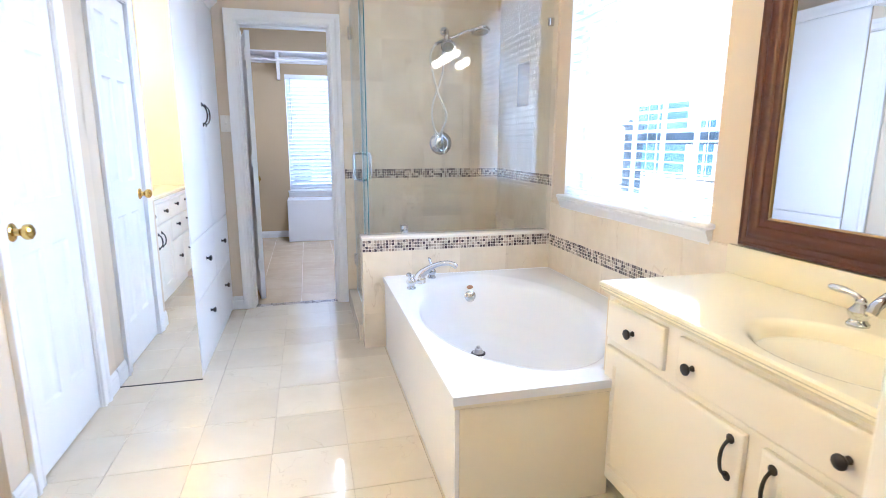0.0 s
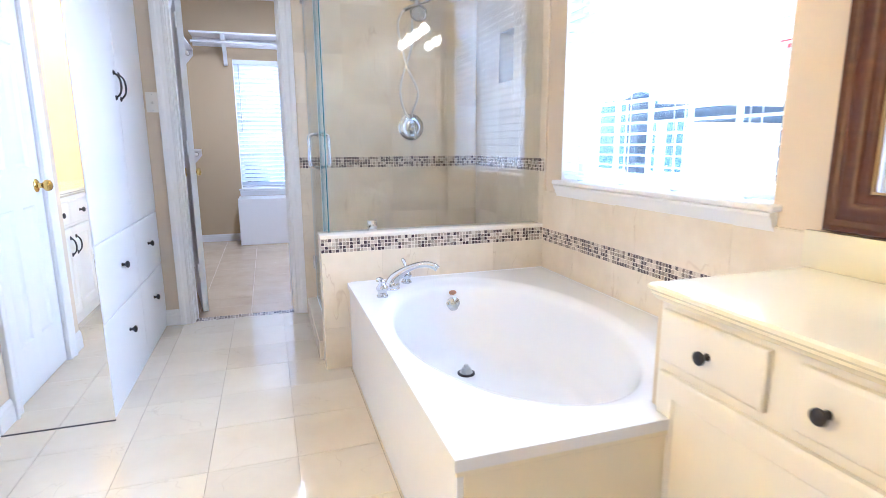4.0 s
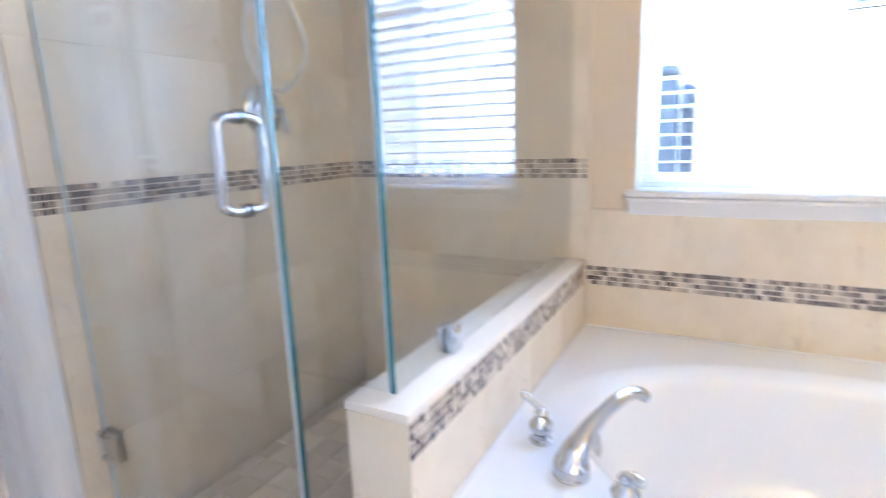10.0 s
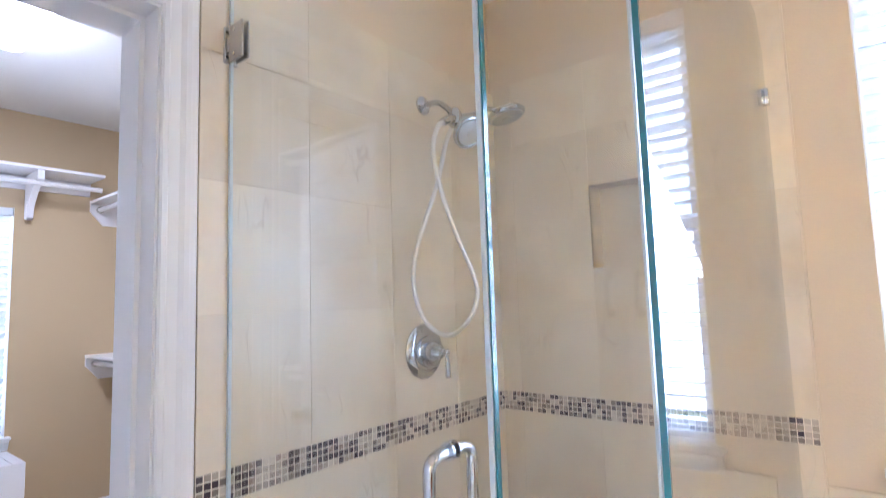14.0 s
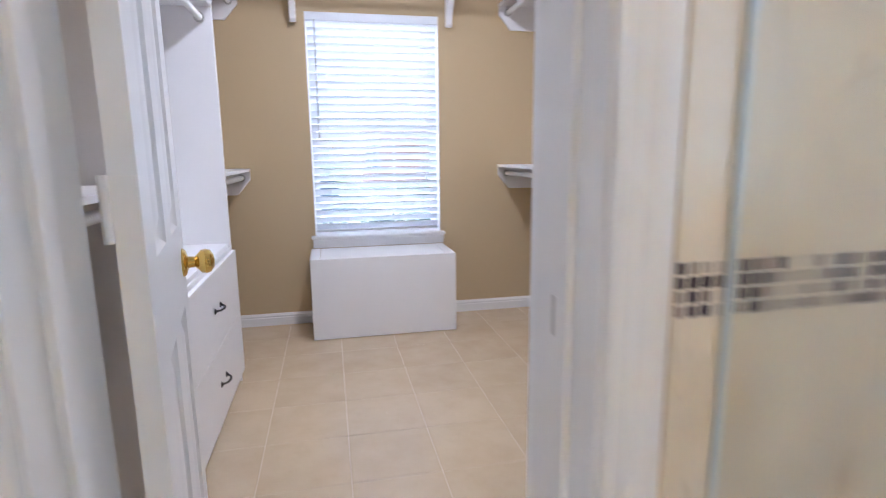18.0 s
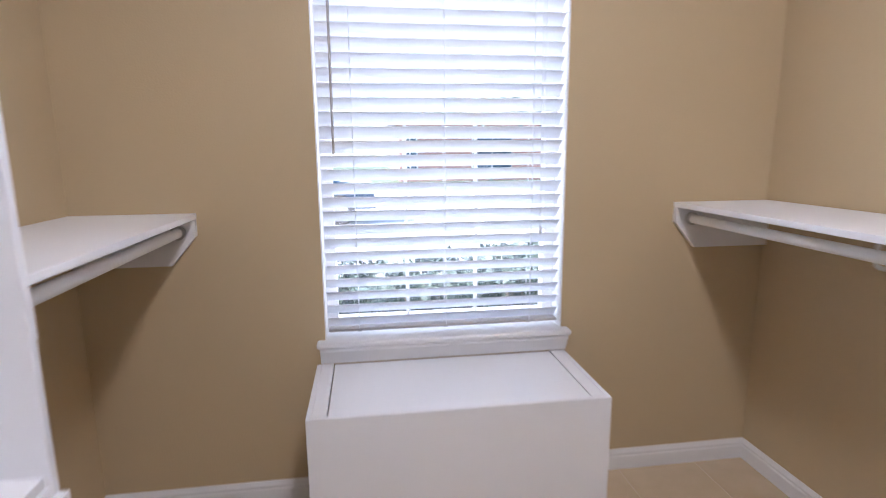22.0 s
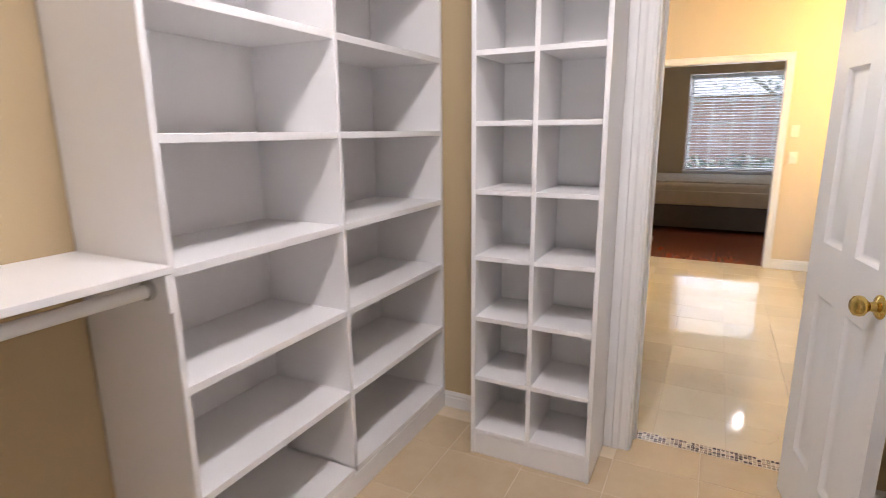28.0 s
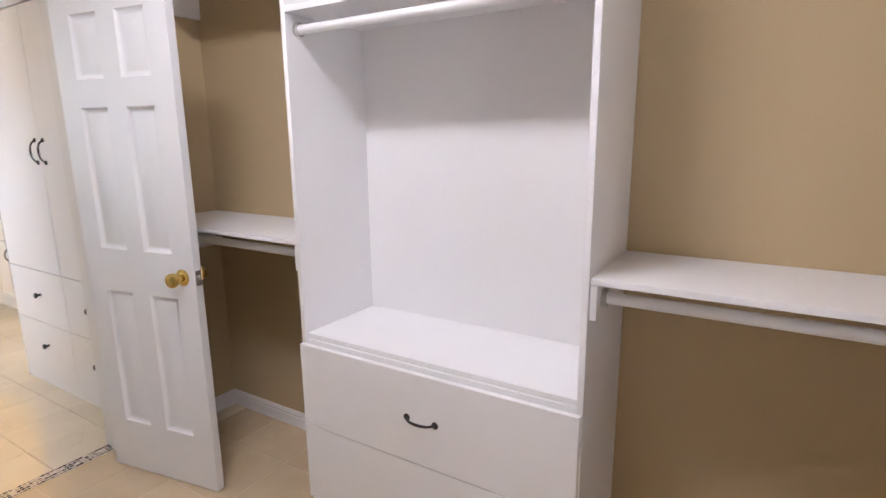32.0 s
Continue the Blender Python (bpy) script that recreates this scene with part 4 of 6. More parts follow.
part("drain", turned(bmesh.new(), [(0.030, 0.004), (0.030, 0.008), (0.024, 0.006), (0.022, 0.012), (0.020, 0.026), (0.012, 0.030), (0.010, 0.042), (0.003, 0.044)], pose(1.44, 3.20, 0.090), 24), M_STEEL, tub, "chrome pop-up drain")
om = look((1.475, 3.481, 0.335), (1.47, 3.2, 0.40)) @ pose(0, 0, 0, 180)
ov = part("overflow_plate", turned(bmesh.new(), [(0.037, -0.004), (0.037, 0.004), (0.032, 0.008), (0.006, 0.010)], om, 28), M_CHROME, tub, "round chrome overflow plate")
for sx in (-0.018, 0.018):
    part("screw", turned(bmesh.new(), [(0.004, 0.008), (0.004, 0.011), (0.002, 0.012)], om @ pose(sx, 0, 0), 10), M_STEEL, ov)
part("maker_badge", turned(bmesh.new(), [(0.020, 0.0), (0.020, 0.002), (0.017, 0.003)], om @ pose(0.0, -0.058, 0.004) @ Matrix.Diagonal((1, 0.6, 1, 1)), 20), surface("bronze_badge", (0.40, 0.22, 0.14), 0.3, metal=0.5), ov, "small bronze badge")

tap = thing("tub_faucet", (1.16, 3.46, TUBZ), "chrome tub faucet with high curved spout and two levers", "faucet")
sp = smooth_curve([(1.160, 3.462, TUBZ + 0.02), (1.172, 3.456, TUBZ + 0.050), (1.205, 3.440, TUBZ + 0.082), (1.252, 3.412, TUBZ + 0.112), (1.300, 3.384, TUBZ + 0.126), (1.336, 3.363, TUBZ + 0.120), (1.354, 3.352, TUBZ + 0.106)], 6)
part("spout", tube(bmesh.new(), sp, [0.0150 + 0.0225 * max(0.0, 1 - k / (len(sp) * 0.48)) ** 1.3 for k in range(len(sp))], 20), M_CHROME, tap)
part("spout_base", turned(bmesh.new(), [(0.037, 0.0), (0.038, 0.004), (0.036, 0.008), (0.0375, 0.014), (0.037, 0.026), (0.033, 0.036), (0.020, 0.046)], pose(1.160, 3.462, TUBZ), 28), M_CHROME, tap)
for lx, ly, ang in ((1.255, 3.556, 100), (1.090, 3.345, 228)):
    hb = part("handle_base", turned(bmesh.new(), [(0.026, 0.0), (0.026, 0.006), (0.021, 0.010), (0.019, 0.020), (0.027, 0.034), (0.027, 0.044), (0.018, 0.056), (0.014, 0.064), (0.016, 0.070), (0.010, 0.080), (0.004, 0.083)], pose(lx, ly, TUBZ), 26), M_CHROME, tap)
    d = Vector((math.cos(radians(ang)), math.sin(radians(ang)), 0))
    b0 = Vector((lx, ly, TUBZ + 0.072))
    pts = smooth_curve([b0, b0 + d * 0.010 + Vector((0, 0, 0.012)), b0 + d * 0.024 + Vector((0, 0, 0.026 if ly > 3.4 else 0.016)), b0 + d * 0.044 + Vector((0, 0, 0.042 if ly > 3.4 else 0.012))], 5)
    part("lever", tube(bmesh.new(), pts, [0.010, 0.009, 0.008, 0.008, 0.008, 0.008, 0.008, 0.008, 0.008, 0.009, 0.009, 0.010, 0.010, 0.010, 0.009, 0.006][: len(pts)], 12), M_CHROME, hb)


# ---- cabinet fronts and pulls ----
def raised_front(bm, face, a0, a1, z0, z1, t=0.019, edge=0.012, panel=0.0, recess=0.008):
    """A door or drawer front on the plane x = face, looking towards -x (t > 0) or +x (t < 0), over y a0..a1; panel: width of its flat border round a raised field."""
    s = -1 if t > 0 else 1
    t = abs(t)

    def ring(inset, d):
        return [bm.verts.new((face + s * d, y, z)) for y, z in ((a0 + inset, z0 + inset), (a1 - inset, z0 + inset), (a1 - inset, z1 - inset), (a0 + inset, z1 - inset))]

    rings = [ring(0, 0), ring(0, t - 0.006), ring(0.005, t - 0.001), ring(edge, t)]
    if panel:
        rings += [ring(panel, t), ring(panel + 0.006, t - recess), ring(panel + 0.012, t - recess), ring(panel + 0.040, t - 0.001)]
    for p, q in zip(rings, rings[1:]):
        for k in range(4):
            bm.faces.new((p[k], p[(k + 1) % 4], q[(k + 1) % 4], q[k]))
    bm.faces.new(rings[-1])
    bm.faces.new(list(reversed(rings[0])))
    return bm


def knob_bm(m, r=0.0165):
    return turned(bmesh.new(), [(r * 0.55, 0.0), (r * 0.50, 0.003), (r * 0.36, 0.006), (r * 0.36, 0.013), (r * 0.8, 0.018), (r, 0.023), (r * 0.96, 0.027), (r * 0.6, 0.031), (r * 0.1, 0.032)], m, 20)


def pull_bm(m, span=0.096, rise=0.026):
    """A bowed pull with flared feet; local x along it, z out of the front."""
    pts = smooth_curve([(-span / 2, 0, 0.001), (-span / 2 + 0.004, 0, 0.010), (-span * 0.30, 0, rise * 0.82), (0, 0, rise), (span * 0.30, 0, rise * 0.82), (span / 2 - 0.004, 0, 0.010), (span / 2, 0, 0.001)], 5)
    n = len(pts)
    rad = [0.0038 + 0.0036 * (abs(2 * k / (n - 1) - 1)) ** 5 + 0.0012 * (1 - abs(2 * k / (n - 1) - 1)) ** 2 for k in range(n)]
    bm = tube(bmesh.new(), [m @ p for p in pts], rad, 10)
    for s in (-1, 1):
        turned(bm, [(0.0125, 0.0), (0.0125, 0.002), (0.0095, 0.004), (0.006, 0.007)], m @ pose(s * (span / 2 + 0.003), 0, 0), 16)
    return bm


def face_west(x, y, z):
    """Out of a front that looks along -x; local x runs up."""
    return axes((0, 0, 1), (0, -1, 0), (-1, 0, 0), (x, y, z))


def face_east(x, y, z):
    return axes((0, 0, 1), (0, 1, 0), (1, 0, 0), (x, y, z))


# ---- the vanity beside the tub ----
VX = 1.560
van = thing("vanity_cabinet", (VX, 0.95, 0), "cream painted vanity cabinet with raised panel doors and dark knobs", "vanity")
part("carcass", block(VX, XE, YS + 0.001, 2.112, 0.09, 0.735), M_CREAM, van)
part("toe_kick", block(VX + 0.05, XE, YS + 0.001, 2.112, 0, 0.09), M_CREAM, van)
part("end_skirt", block(VX, VX + 0.018, 2.094, 2.112, 0, 0.09), M_CREAM, van)


def fronts(v, face, t, rows, facing):
    for kind, a0, a1, z0, z1, fit in rows:
        fr = part("drawer" if kind == "drawer" else "door", raised_front(bmesh.new(), face, a0, a1, z0, z1, t, panel=0.0 if kind == "drawer" else 0.055), M_CREAM, v)
        f = face + (-abs(t) if t > 0 else abs(t))
        for y, z in fit:
            if kind == "drawer":
                part("knob", knob_bm(facing(f, y, z)), M_BRONZE, fr, "dark bronze knob")
            else:
                part("handle", pull_bm(facing(f, y, z)), M_BRONZE, fr, "dark bronze bow handle")


fronts(van, VX - 0.001, 0.019, [
    ("drawer", 1.795, 2.092, 0.582, 0.714, [(1.939, 0.646)]),
    ("drawer", 1.160, 1.731, 0.582, 0.714, [(1.664, 0.646), (1.229, 0.646)]),
    ("drawer", 0.965, 1.094, 0.582, 0.714, [(1.030, 0.646)]),
    ("door", 1.478, 2.092, 0.070, 0.554, [(1.512, 0.477)]),
    ("door", 0.965, 1.425, 0.070, 0.554, [(1.386, 0.472)]),
], face_west)
splash = structure("tub_end_splash", block(VX + 0.0, TX + 0.008, 2.112, 2.1252, TUBZ - 0.02, 0.752), M_GROUT, "tiled end of the vanity above the tub")


def oval_top(x0, x1, y0, y1, z, th, cx, cy, a, b, depth, lip):
    """A counter with a moulded oval bowl and a stepped front edge."""
    bm = bmesh.new()
    n = 64
    rings = []
    for fa, dz in ((1.12, 0.0), (1.07, -0.0008), (1.03, -0.003), (0.99, -0.009), (0.94, -0.022), (0.86, -0.055), (0.70, -depth * 0.8), (0.45, -depth * 0.97), (0.12, -depth)):
        rings.append([bm.verts.new((cx + a * fa * math.cos(2 * math.pi * k / n), cy + b * fa * math.sin(2 * math.pi * k / n), z + dz)) for k in range(n)])
    for p, q in zip(rings, rings[1:]):
        for k in range(n):
            bm.faces.new((p[k], p[(k + 1) % n], q[(k + 1) % n], q[k]))
    bm.faces.new(rings[-1])
    outer = []
    for k in range(n):
        c, s = math.cos(2 * math.pi * k / n) * a, math.sin(2 * math.pi * k / n) * b
        t = min(((x1 - cx) / c if c > 1e-9 else (x0 - cx) / c if c < -1e-9 else 1e9), ((y1 - cy) / s if s > 1e-9 else (y0 - cy) / s if s < -1e-9 else 1e9))
        outer.append((cx + t * c, cy + t * s))
    for px, py in ((x0, y0), (x1, y0), (x0, y1), (x1, y1)):
        j = min(range(n), key=lambda i: (outer[i][0] - px) ** 2 + (outer[i][1] - py) ** 2)
        outer[j] = (px, py)
    prev = rings[0]
    mx, my = (x0 + x1) / 2, (y0 + y1) / 2
    for inset, dz in ((0.006, 0.0), (0.0, -0.006), (0.0, -0.014), (0.006, -0.020), (0.006, -0.026), (0.012, -0.032), (0.016, -th)):
        ring = []
        for x, y in outer:
            ring.append(bm.verts.new((x - inset * (1 if x > mx else -1) * (1 if abs(x - mx) > (x1 - x0) / 2 - 1e-4 else 0), y - inset * (1 if y > my else -1) * (1 if abs(y - my) > (y1 - y0) / 2 - 1e-4 else 0), z + dz)))
        for k in range(n):
            bm.faces.new((prev[k], prev[(k + 1) % n], ring[(k + 1) % n], ring[k]))
        prev = ring
    bm.faces.new(prev)
    return bm


CZ = 0.775
top = thing("countertop", (1.525, 0.95, 0.737), "cream cultured marble vanity top with an oval basin", "countertop")
part("slab", oval_top(1.523, XE - 0.003, YS + 0.003, 2.128, CZ, 0.039, 1.735, 1.415, 0.165, 0.225, 0.13, 0.02), M_CORIAN, top)
part("backsplash", block(XE - 0.022, XE - 0.002, YS + 0.003, 2.140, CZ, CZ + 0.105, 0.004, 2), M_CORIAN, top)
part("sink_drain", turned(bmesh.new(), [(0.022, 0.0), (0.022, 0.003), (0.010, 0.004)], pose(1.735, 1.415, CZ - 0.131), 20), M_CHROME, top, "chrome sink drain")

vtap = thing("sink_faucet", (1.945, 1.445, CZ), "polished chrome widespread sink faucet with two lever handles", "faucet")
sp = smooth_curve([(1.945, 1.445, CZ + 0.02), (1.942, 1.445, CZ + 0.06), (1.925, 1.445, CZ + 0.095), (1.890, 1.445, CZ + 0.108), (1.850, 1.445, CZ + 0.092), (1.832, 1.445, CZ + 0.070)], 6)
part("spout", tube(bmesh.new(), sp, [0.024 - 0.011 * min(1, k / (len(sp) * 0.7)) for k in range(len(sp))], 18), M_CHROME, vtap)
part("spout_base", turned(bmesh.new(), [(0.030, 0.0), (0.030, 0.006), (0.026, 0.010), (0.026, 0.020), (0.023, 0.032)], pose(1.945, 1.445, CZ), 26), M_CHROME, vtap)
part("pop_up_knob", turned(bmesh.new(), [(0.004, 0.0), (0.004, 0.085), (0.010, 0.092), (0.010, 0.102), (0.004, 0.108)], pose(1.985, 1.445, CZ), 14), M_CHROME, vtap)
for y, s in ((1.547, 1), (1.340, -1)):
    hb = part("handle_base", turned(bmesh.new(), [(0.027, 0.0), (0.027, 0.006), (0.022, 0.010), (0.020, 0.018), (0.027, 0.032), (0.027, 0.040), (0.017, 0.052), (0.012, 0.060), (0.014, 0.066), (0.008, 0.074), (0.003, 0.077)], pose(1.935, y, CZ), 26), M_CHROME, vtap)
    b0 = Vector((1.935, y, CZ + 0.068))
    pts = smooth_curve([b0, b0 + Vector((-0.008, s * 0.012, 0.012)), b0 + Vector((-0.012, s * 0.035, 0.018)), b0 + Vector((-0.016, s * 0.078, 0.020))], 5)
    part("lever", tube(bmesh.new(), pts, [0.009, 0.0085, 0.008, 0.0075, 0.0075, 0.007, 0.007, 0.007, 0.0075, 0.008, 0.009, 0.0095, 0.010, 0.0095, 0.009, 0.006][: len(pts)], 12), M_CHROME, hb)

# ---- framed mirror over it ----
mir = thing("wall_mirror", (XE, 1.5, 0.885), "large wall mirror in a moulded mahogany frame", "mirror")
MY0, MY1, MZ0, MZ1 = 0.965, 2.090, 0.885, 2.16


def mirror_frame():
    prof = [(0.0, 0.0), (0.0, 0.020), (0.006, 0.028), (0.016, 0.030), (0.022, 0.024), (0.034, 0.022), (0.048, 0.030), (0.060, 0.033), (0.072, 0.028), (0.080, 0.018), (0.092, 0.017), (0.100, 0.012), (0.104, 0.006), (0.104, 0.0)]
    bm = bmesh.new()
    rings = [[bm.verts.new((XE - 0.002 - d, y, z)) for y, z in ((MY0 + u, MZ0 + u), (MY1 - u, MZ0 + u), (MY1 - u, MZ1 - u), (MY0 + u, MZ1 - u))] for u, d in prof]
    for p, q in zip(rings, rings[1:] + rings[:1]):
        for k in range(4):
            bm.faces.new((p[k], p[(k + 1) % 4], q[(k + 1) % 4], q[k]))
    return bm


part("frame", mirror_frame(), M_MAHOG, mir, "moulded mahogany frame")
bm = bmesh.new()
for y0, y1, z0, z1 in ((MY0 + 0.104, MY1 - 0.104, MZ0 + 0.104, MZ0 + 0.110), (MY0 + 0.104, MY1 - 0.104, MZ1 - 0.110, MZ1 - 0.104), (MY0 + 0.104, MY0 + 0.110, MZ0 + 0.110, MZ1 - 0.110), (MY1 - 0.110, MY1 - 0.104, MZ0 + 0.110, MZ1 - 0.110)):
    box(bm, XE - 0.012, XE - 0.003, y0, y1, z0, z1)
part("liner", bm, M_GOLD, mir, "thin gilt liner")
part("glass", block(XE - 0.007, XE - 0.003, MY0 + 0.108, MY1 - 0.108, MZ0 + 0.108, MZ1 - 0.108), M_MIRROR, mir, "mirror glass")


# ---- vanity lights ----
def vanity_light(x, s, y0, y1, z, drop):
    """A bar with four round bulbs on bent arms; drop: how far they hang below the bar."""
    vl = thing("vanity_light", (x, (y0 + y1) / 2, z), "chrome bar light with four round bulbs, lit", "wall light")
    part("bar", block(min(x, x + s * 0.035), max(x, x + s * 0.035), y0, y1, z - 0.055, z + 0.055, 0.006, 2), M_CHROME, vl)
    for k in range(4):
        y = y0 + (y1 - y0) * (k + 0.5) / 4
        end = (x + s * 0.135, y, z - drop + 0.05)
        so = part("socket", tube(bmesh.new(), smooth_curve([(x + s * 0.033, y, z), (x + s * 0.09, y, z + 0.004), end], 5), [0.010] * 8 + [0.022] * 3, 16) if drop else rod(bmesh.new(), (x + s * 0.035, y, z), (x + s * 0.065, y, z), 0.022, n=18), M_CHROME, vl)
        bm = bmesh.new()
        bmesh.ops.create_uvsphere(bm, u_segments=20, v_segments=12, radius=0.042, matrix=Matrix.Translation((x + s * 0.135, y, z - drop) if drop else (x + s * 0.105, y, z)))
        part("bulb", bm, M_BULB, so, "lit round bulb")
    return vl


vanity_light(XE - 0.001, -1, 1.03, 2.03, 2.235, 0.175)
vanity_light(-1.119, 1, 1.36, 2.36, 2.16, 0.0)

# ---- the second vanity, in the alcove ----
V2 = -0.536
van2 = thing("vanity_cabinet", (V2, 0.95, 0), "long cream vanity cabinet with drawers and dark knobs in an alcove", "vanity")
part("carcass", block(-1.119, V2, YS + 0.001, 2.399, 0.09, 0.825), M_CREAM, van2)
part("toe_kick", block(-1.119, V2 - 0.05, YS + 0.001, 2.399, 0, 0.09), M_CREAM, van2)
rows = []
for a0, a1 in ((0.965, 1.315), (1.327, 1.670)):
    for z0, z1 in ((0.66, 0.795), (0.48, 0.64), (0.12, 0.46)):
        rows.append(("drawer", a0, a1, z0, z1, [((a0 + a1) / 2, (z0 + z1) / 2 + 0.02)]))
for a0, a1, hy in ((1.682, 2.028, 1.985), (2.040, 2.385, 2.083)):
    rows.append(("drawer", a0, a1, 0.66, 0.795, [((a0 + a1) / 2, 0.73)]))
    rows.append(("door", a0, a1, 0.12, 0.64, [(hy, 0.53)]))
fronts(van2, V2 + 0.001, -0.019, rows, face_east)
top2 = thing("countertop", (V2, 0.95, 0.827), "cream cultured marble counter on the alcove vanity", "countertop")
part("slab", oval_top(-1.117, V2 + 0.030, YS + 0.003, 2.397, 0.865, 0.039, -0.86, 2.03, 0.165, 0.225, 0.13, 0.02), M_CORIAN, top2)
part("backsplash", block(-1.117, -1.097, YS + 0.003, 2.397, 0.865, 0.965, 0.004, 2), M_CORIAN, top2)
ring = thing("towel_ring", (-0.80, 2.399, 1.35), "chrome towel ring on a round post", "towel ring")
part("post", turned(bmesh.new(), [(0.026, 0.0), (0.026, 0.008), (0.012, 0.014), (0.011, 0.040), (0.016, 0.050), (0.010, 0.058)], to_south(-0.80, 1.37, 2.399), 20), M_CHROME, ring)
part("ring", tube(bmesh.new(), [(-0.80 + 0.078 * math.sin(2 * math.pi * k / 32), 2.350, 1.300 + 0.078 * math.cos(2 * math.pi * k / 32)) for k in range(33)], 0.005, 10, close=False), M_CHROME, ring)

# ---- tall cabinet with a mirrored side ----
CX, CY0, CY1, CT = -0.050, 3.415, YM0 - 0.002, 2.13
tall = thing("tall_cabinet", (CX, CY0, 0), "tall white linen cabinet with two doors over four drawers", "cabinet")
part("carcass", block(XW + 0.001, CX, CY0 + 0.008, CY1, 0, CT, 0.002), M_LAMI, tall)
ym = 4.085
for a0, a1, hy, ky in ((CY0 + 0.012, ym - 0.002, ym - 0.045, 3.789), (ym + 0.002, CY1 - 0.004, ym + 0.045, 4.368)):
    dr = part("door", block(CX + 0.001, CX + 0.019, a0, a1, 0.735, CT - 0.012, 0.003), M_LAMI, tall)
    part("handle", pull_bm(face_east(CX + 0.019, hy, 1.405), 0.11, 0.028), M_BRONZE, dr, "dark bow handle")
    for z0, z1, kz in ((0.412, 0.730, 0.585), (0.085, 0.408, 0.272)):
        d = part("drawer", block(CX + 0.001, CX + 0.019, a0, a1, z0, z1, 0.003), M_LAMI, tall)
        part("knob", knob_bm(face_east(CX + 0.019, ky, kz)), M_BRONZE, d, "dark bronze knob")
part("plinth", block(CX, CX + 0.012, CY0 + 0.010, CY1 - 0.004, 0, 0.080), M_LAMI, tall)
bm = bmesh.new()
cp = [(0, 0), (0.018, 0.0), (0.022, 0.018), (0.040, 0.034), (0.060, 0.052), (0.066, 0.070), (0, 0.070)]
extruded(bm, cp, CY0 - 0.055, CY1, axes((1, 0, 0), (0, 0, 1), (0, 1, 0), (CX, 0, CT - 0.004)))
extruded(bm, cp, XW + 0.001, CX + 0.060, axes((0, -1, 0), (0, 0, 1), (1, 0, 0), (0, CY0 + 0.008, CT - 0.006)))
box(bm, XW + 0.001, CX + 0.002, CY0, CY1, CT - 0.002, CT + 0.062)
part("crown", bm, M_LAMI, tall, "white crown moulding")
part("mirror_channel", block(XW + 0.003, CX + 0.018, CY0 - 0.004, CY0 + 0.007, 0.0, 0.004, 0.001), M_BRONZE, tall, "dark mirror channel")
part("side_mirror", block(XW + 0.003, CX + 0.016, CY0, CY0 + 0.007, 0.005, CT - 0.012), M_MIRROR, tall, "full height mirror panel")


# ---- doors ----
def six_panel(w, h, t):
    """A six-panel door slab in local metres: x 0..w, y -t..0, z 0..h, moulded on both faces."""
    bm = bmesh.new()
    st, mid = 0.105, 0.095
    pw = (w - 2 * st - mid) / 2
    xs = [st, st + pw, st + pw + mid, w - st]
    rows = [(0.235, 0.835), (1.015, 1.575), (1.68, h - 0.125)]
    zs = [z for r in rows for z in r]
    gx, gz = [0] + xs + [w], [0] + zs + [h]
    for side, y in ((1, 0.0), (-1, -t)):
        def vert(x, d, z):
            return bm.verts.new((x, y - side * d, z))
        for i in range(len(gx) - 1):
            for j in range(len(gz) - 1):
                x0, x1, z0, z1 = gx[i], gx[i + 1], gz[j], gz[j + 1]
                if i in (1, 3) and j in (1, 3, 5):
                    rr = [[vert(x, d, z) for x, z in ((x0 + s, z0 + s), (x1 - s, z0 + s), (x1 - s, z1 - s), (x0 + s, z1 - s))] for s, d in ((0, 0), (0.003, 0.003), (0.012, 0.011), (0.019, 0.0125), (0.024, 0.0115), (0.052, 0.0025))]
                    for p, q in zip(rr, rr[1:]):
                        for k in range(4):
                            bm.faces.new((p[k], p[(k + 1) % 4], q[(k + 1) % 4], q[k]))
                    bm.faces.new(rr[-1])
                else:
                    bm.faces.new((vert(x0, 0, z0), vert(x1, 0, z0), vert(x1, 0, z1), vert(x0, 0, z1)))
    for a, b in (((0, 0), (w, 0)), ((0, h), (w, h))):
        bm.faces.new([bm.verts.new(p) for p in ((a[0], 0, a[1]), (b[0], 0, b[1]), (b[0], -t, b[1]), (a[0], -t, a[1]))])
    for x in (0, w):
        bm.faces.new([bm.verts.new(p) for p in ((x, 0, 0), (x, 0, h), (x, -t, h), (x, -t, 0))])
    bmesh.ops.remove_doubles(bm, verts=bm.verts, dist=0.0002)
    return bm


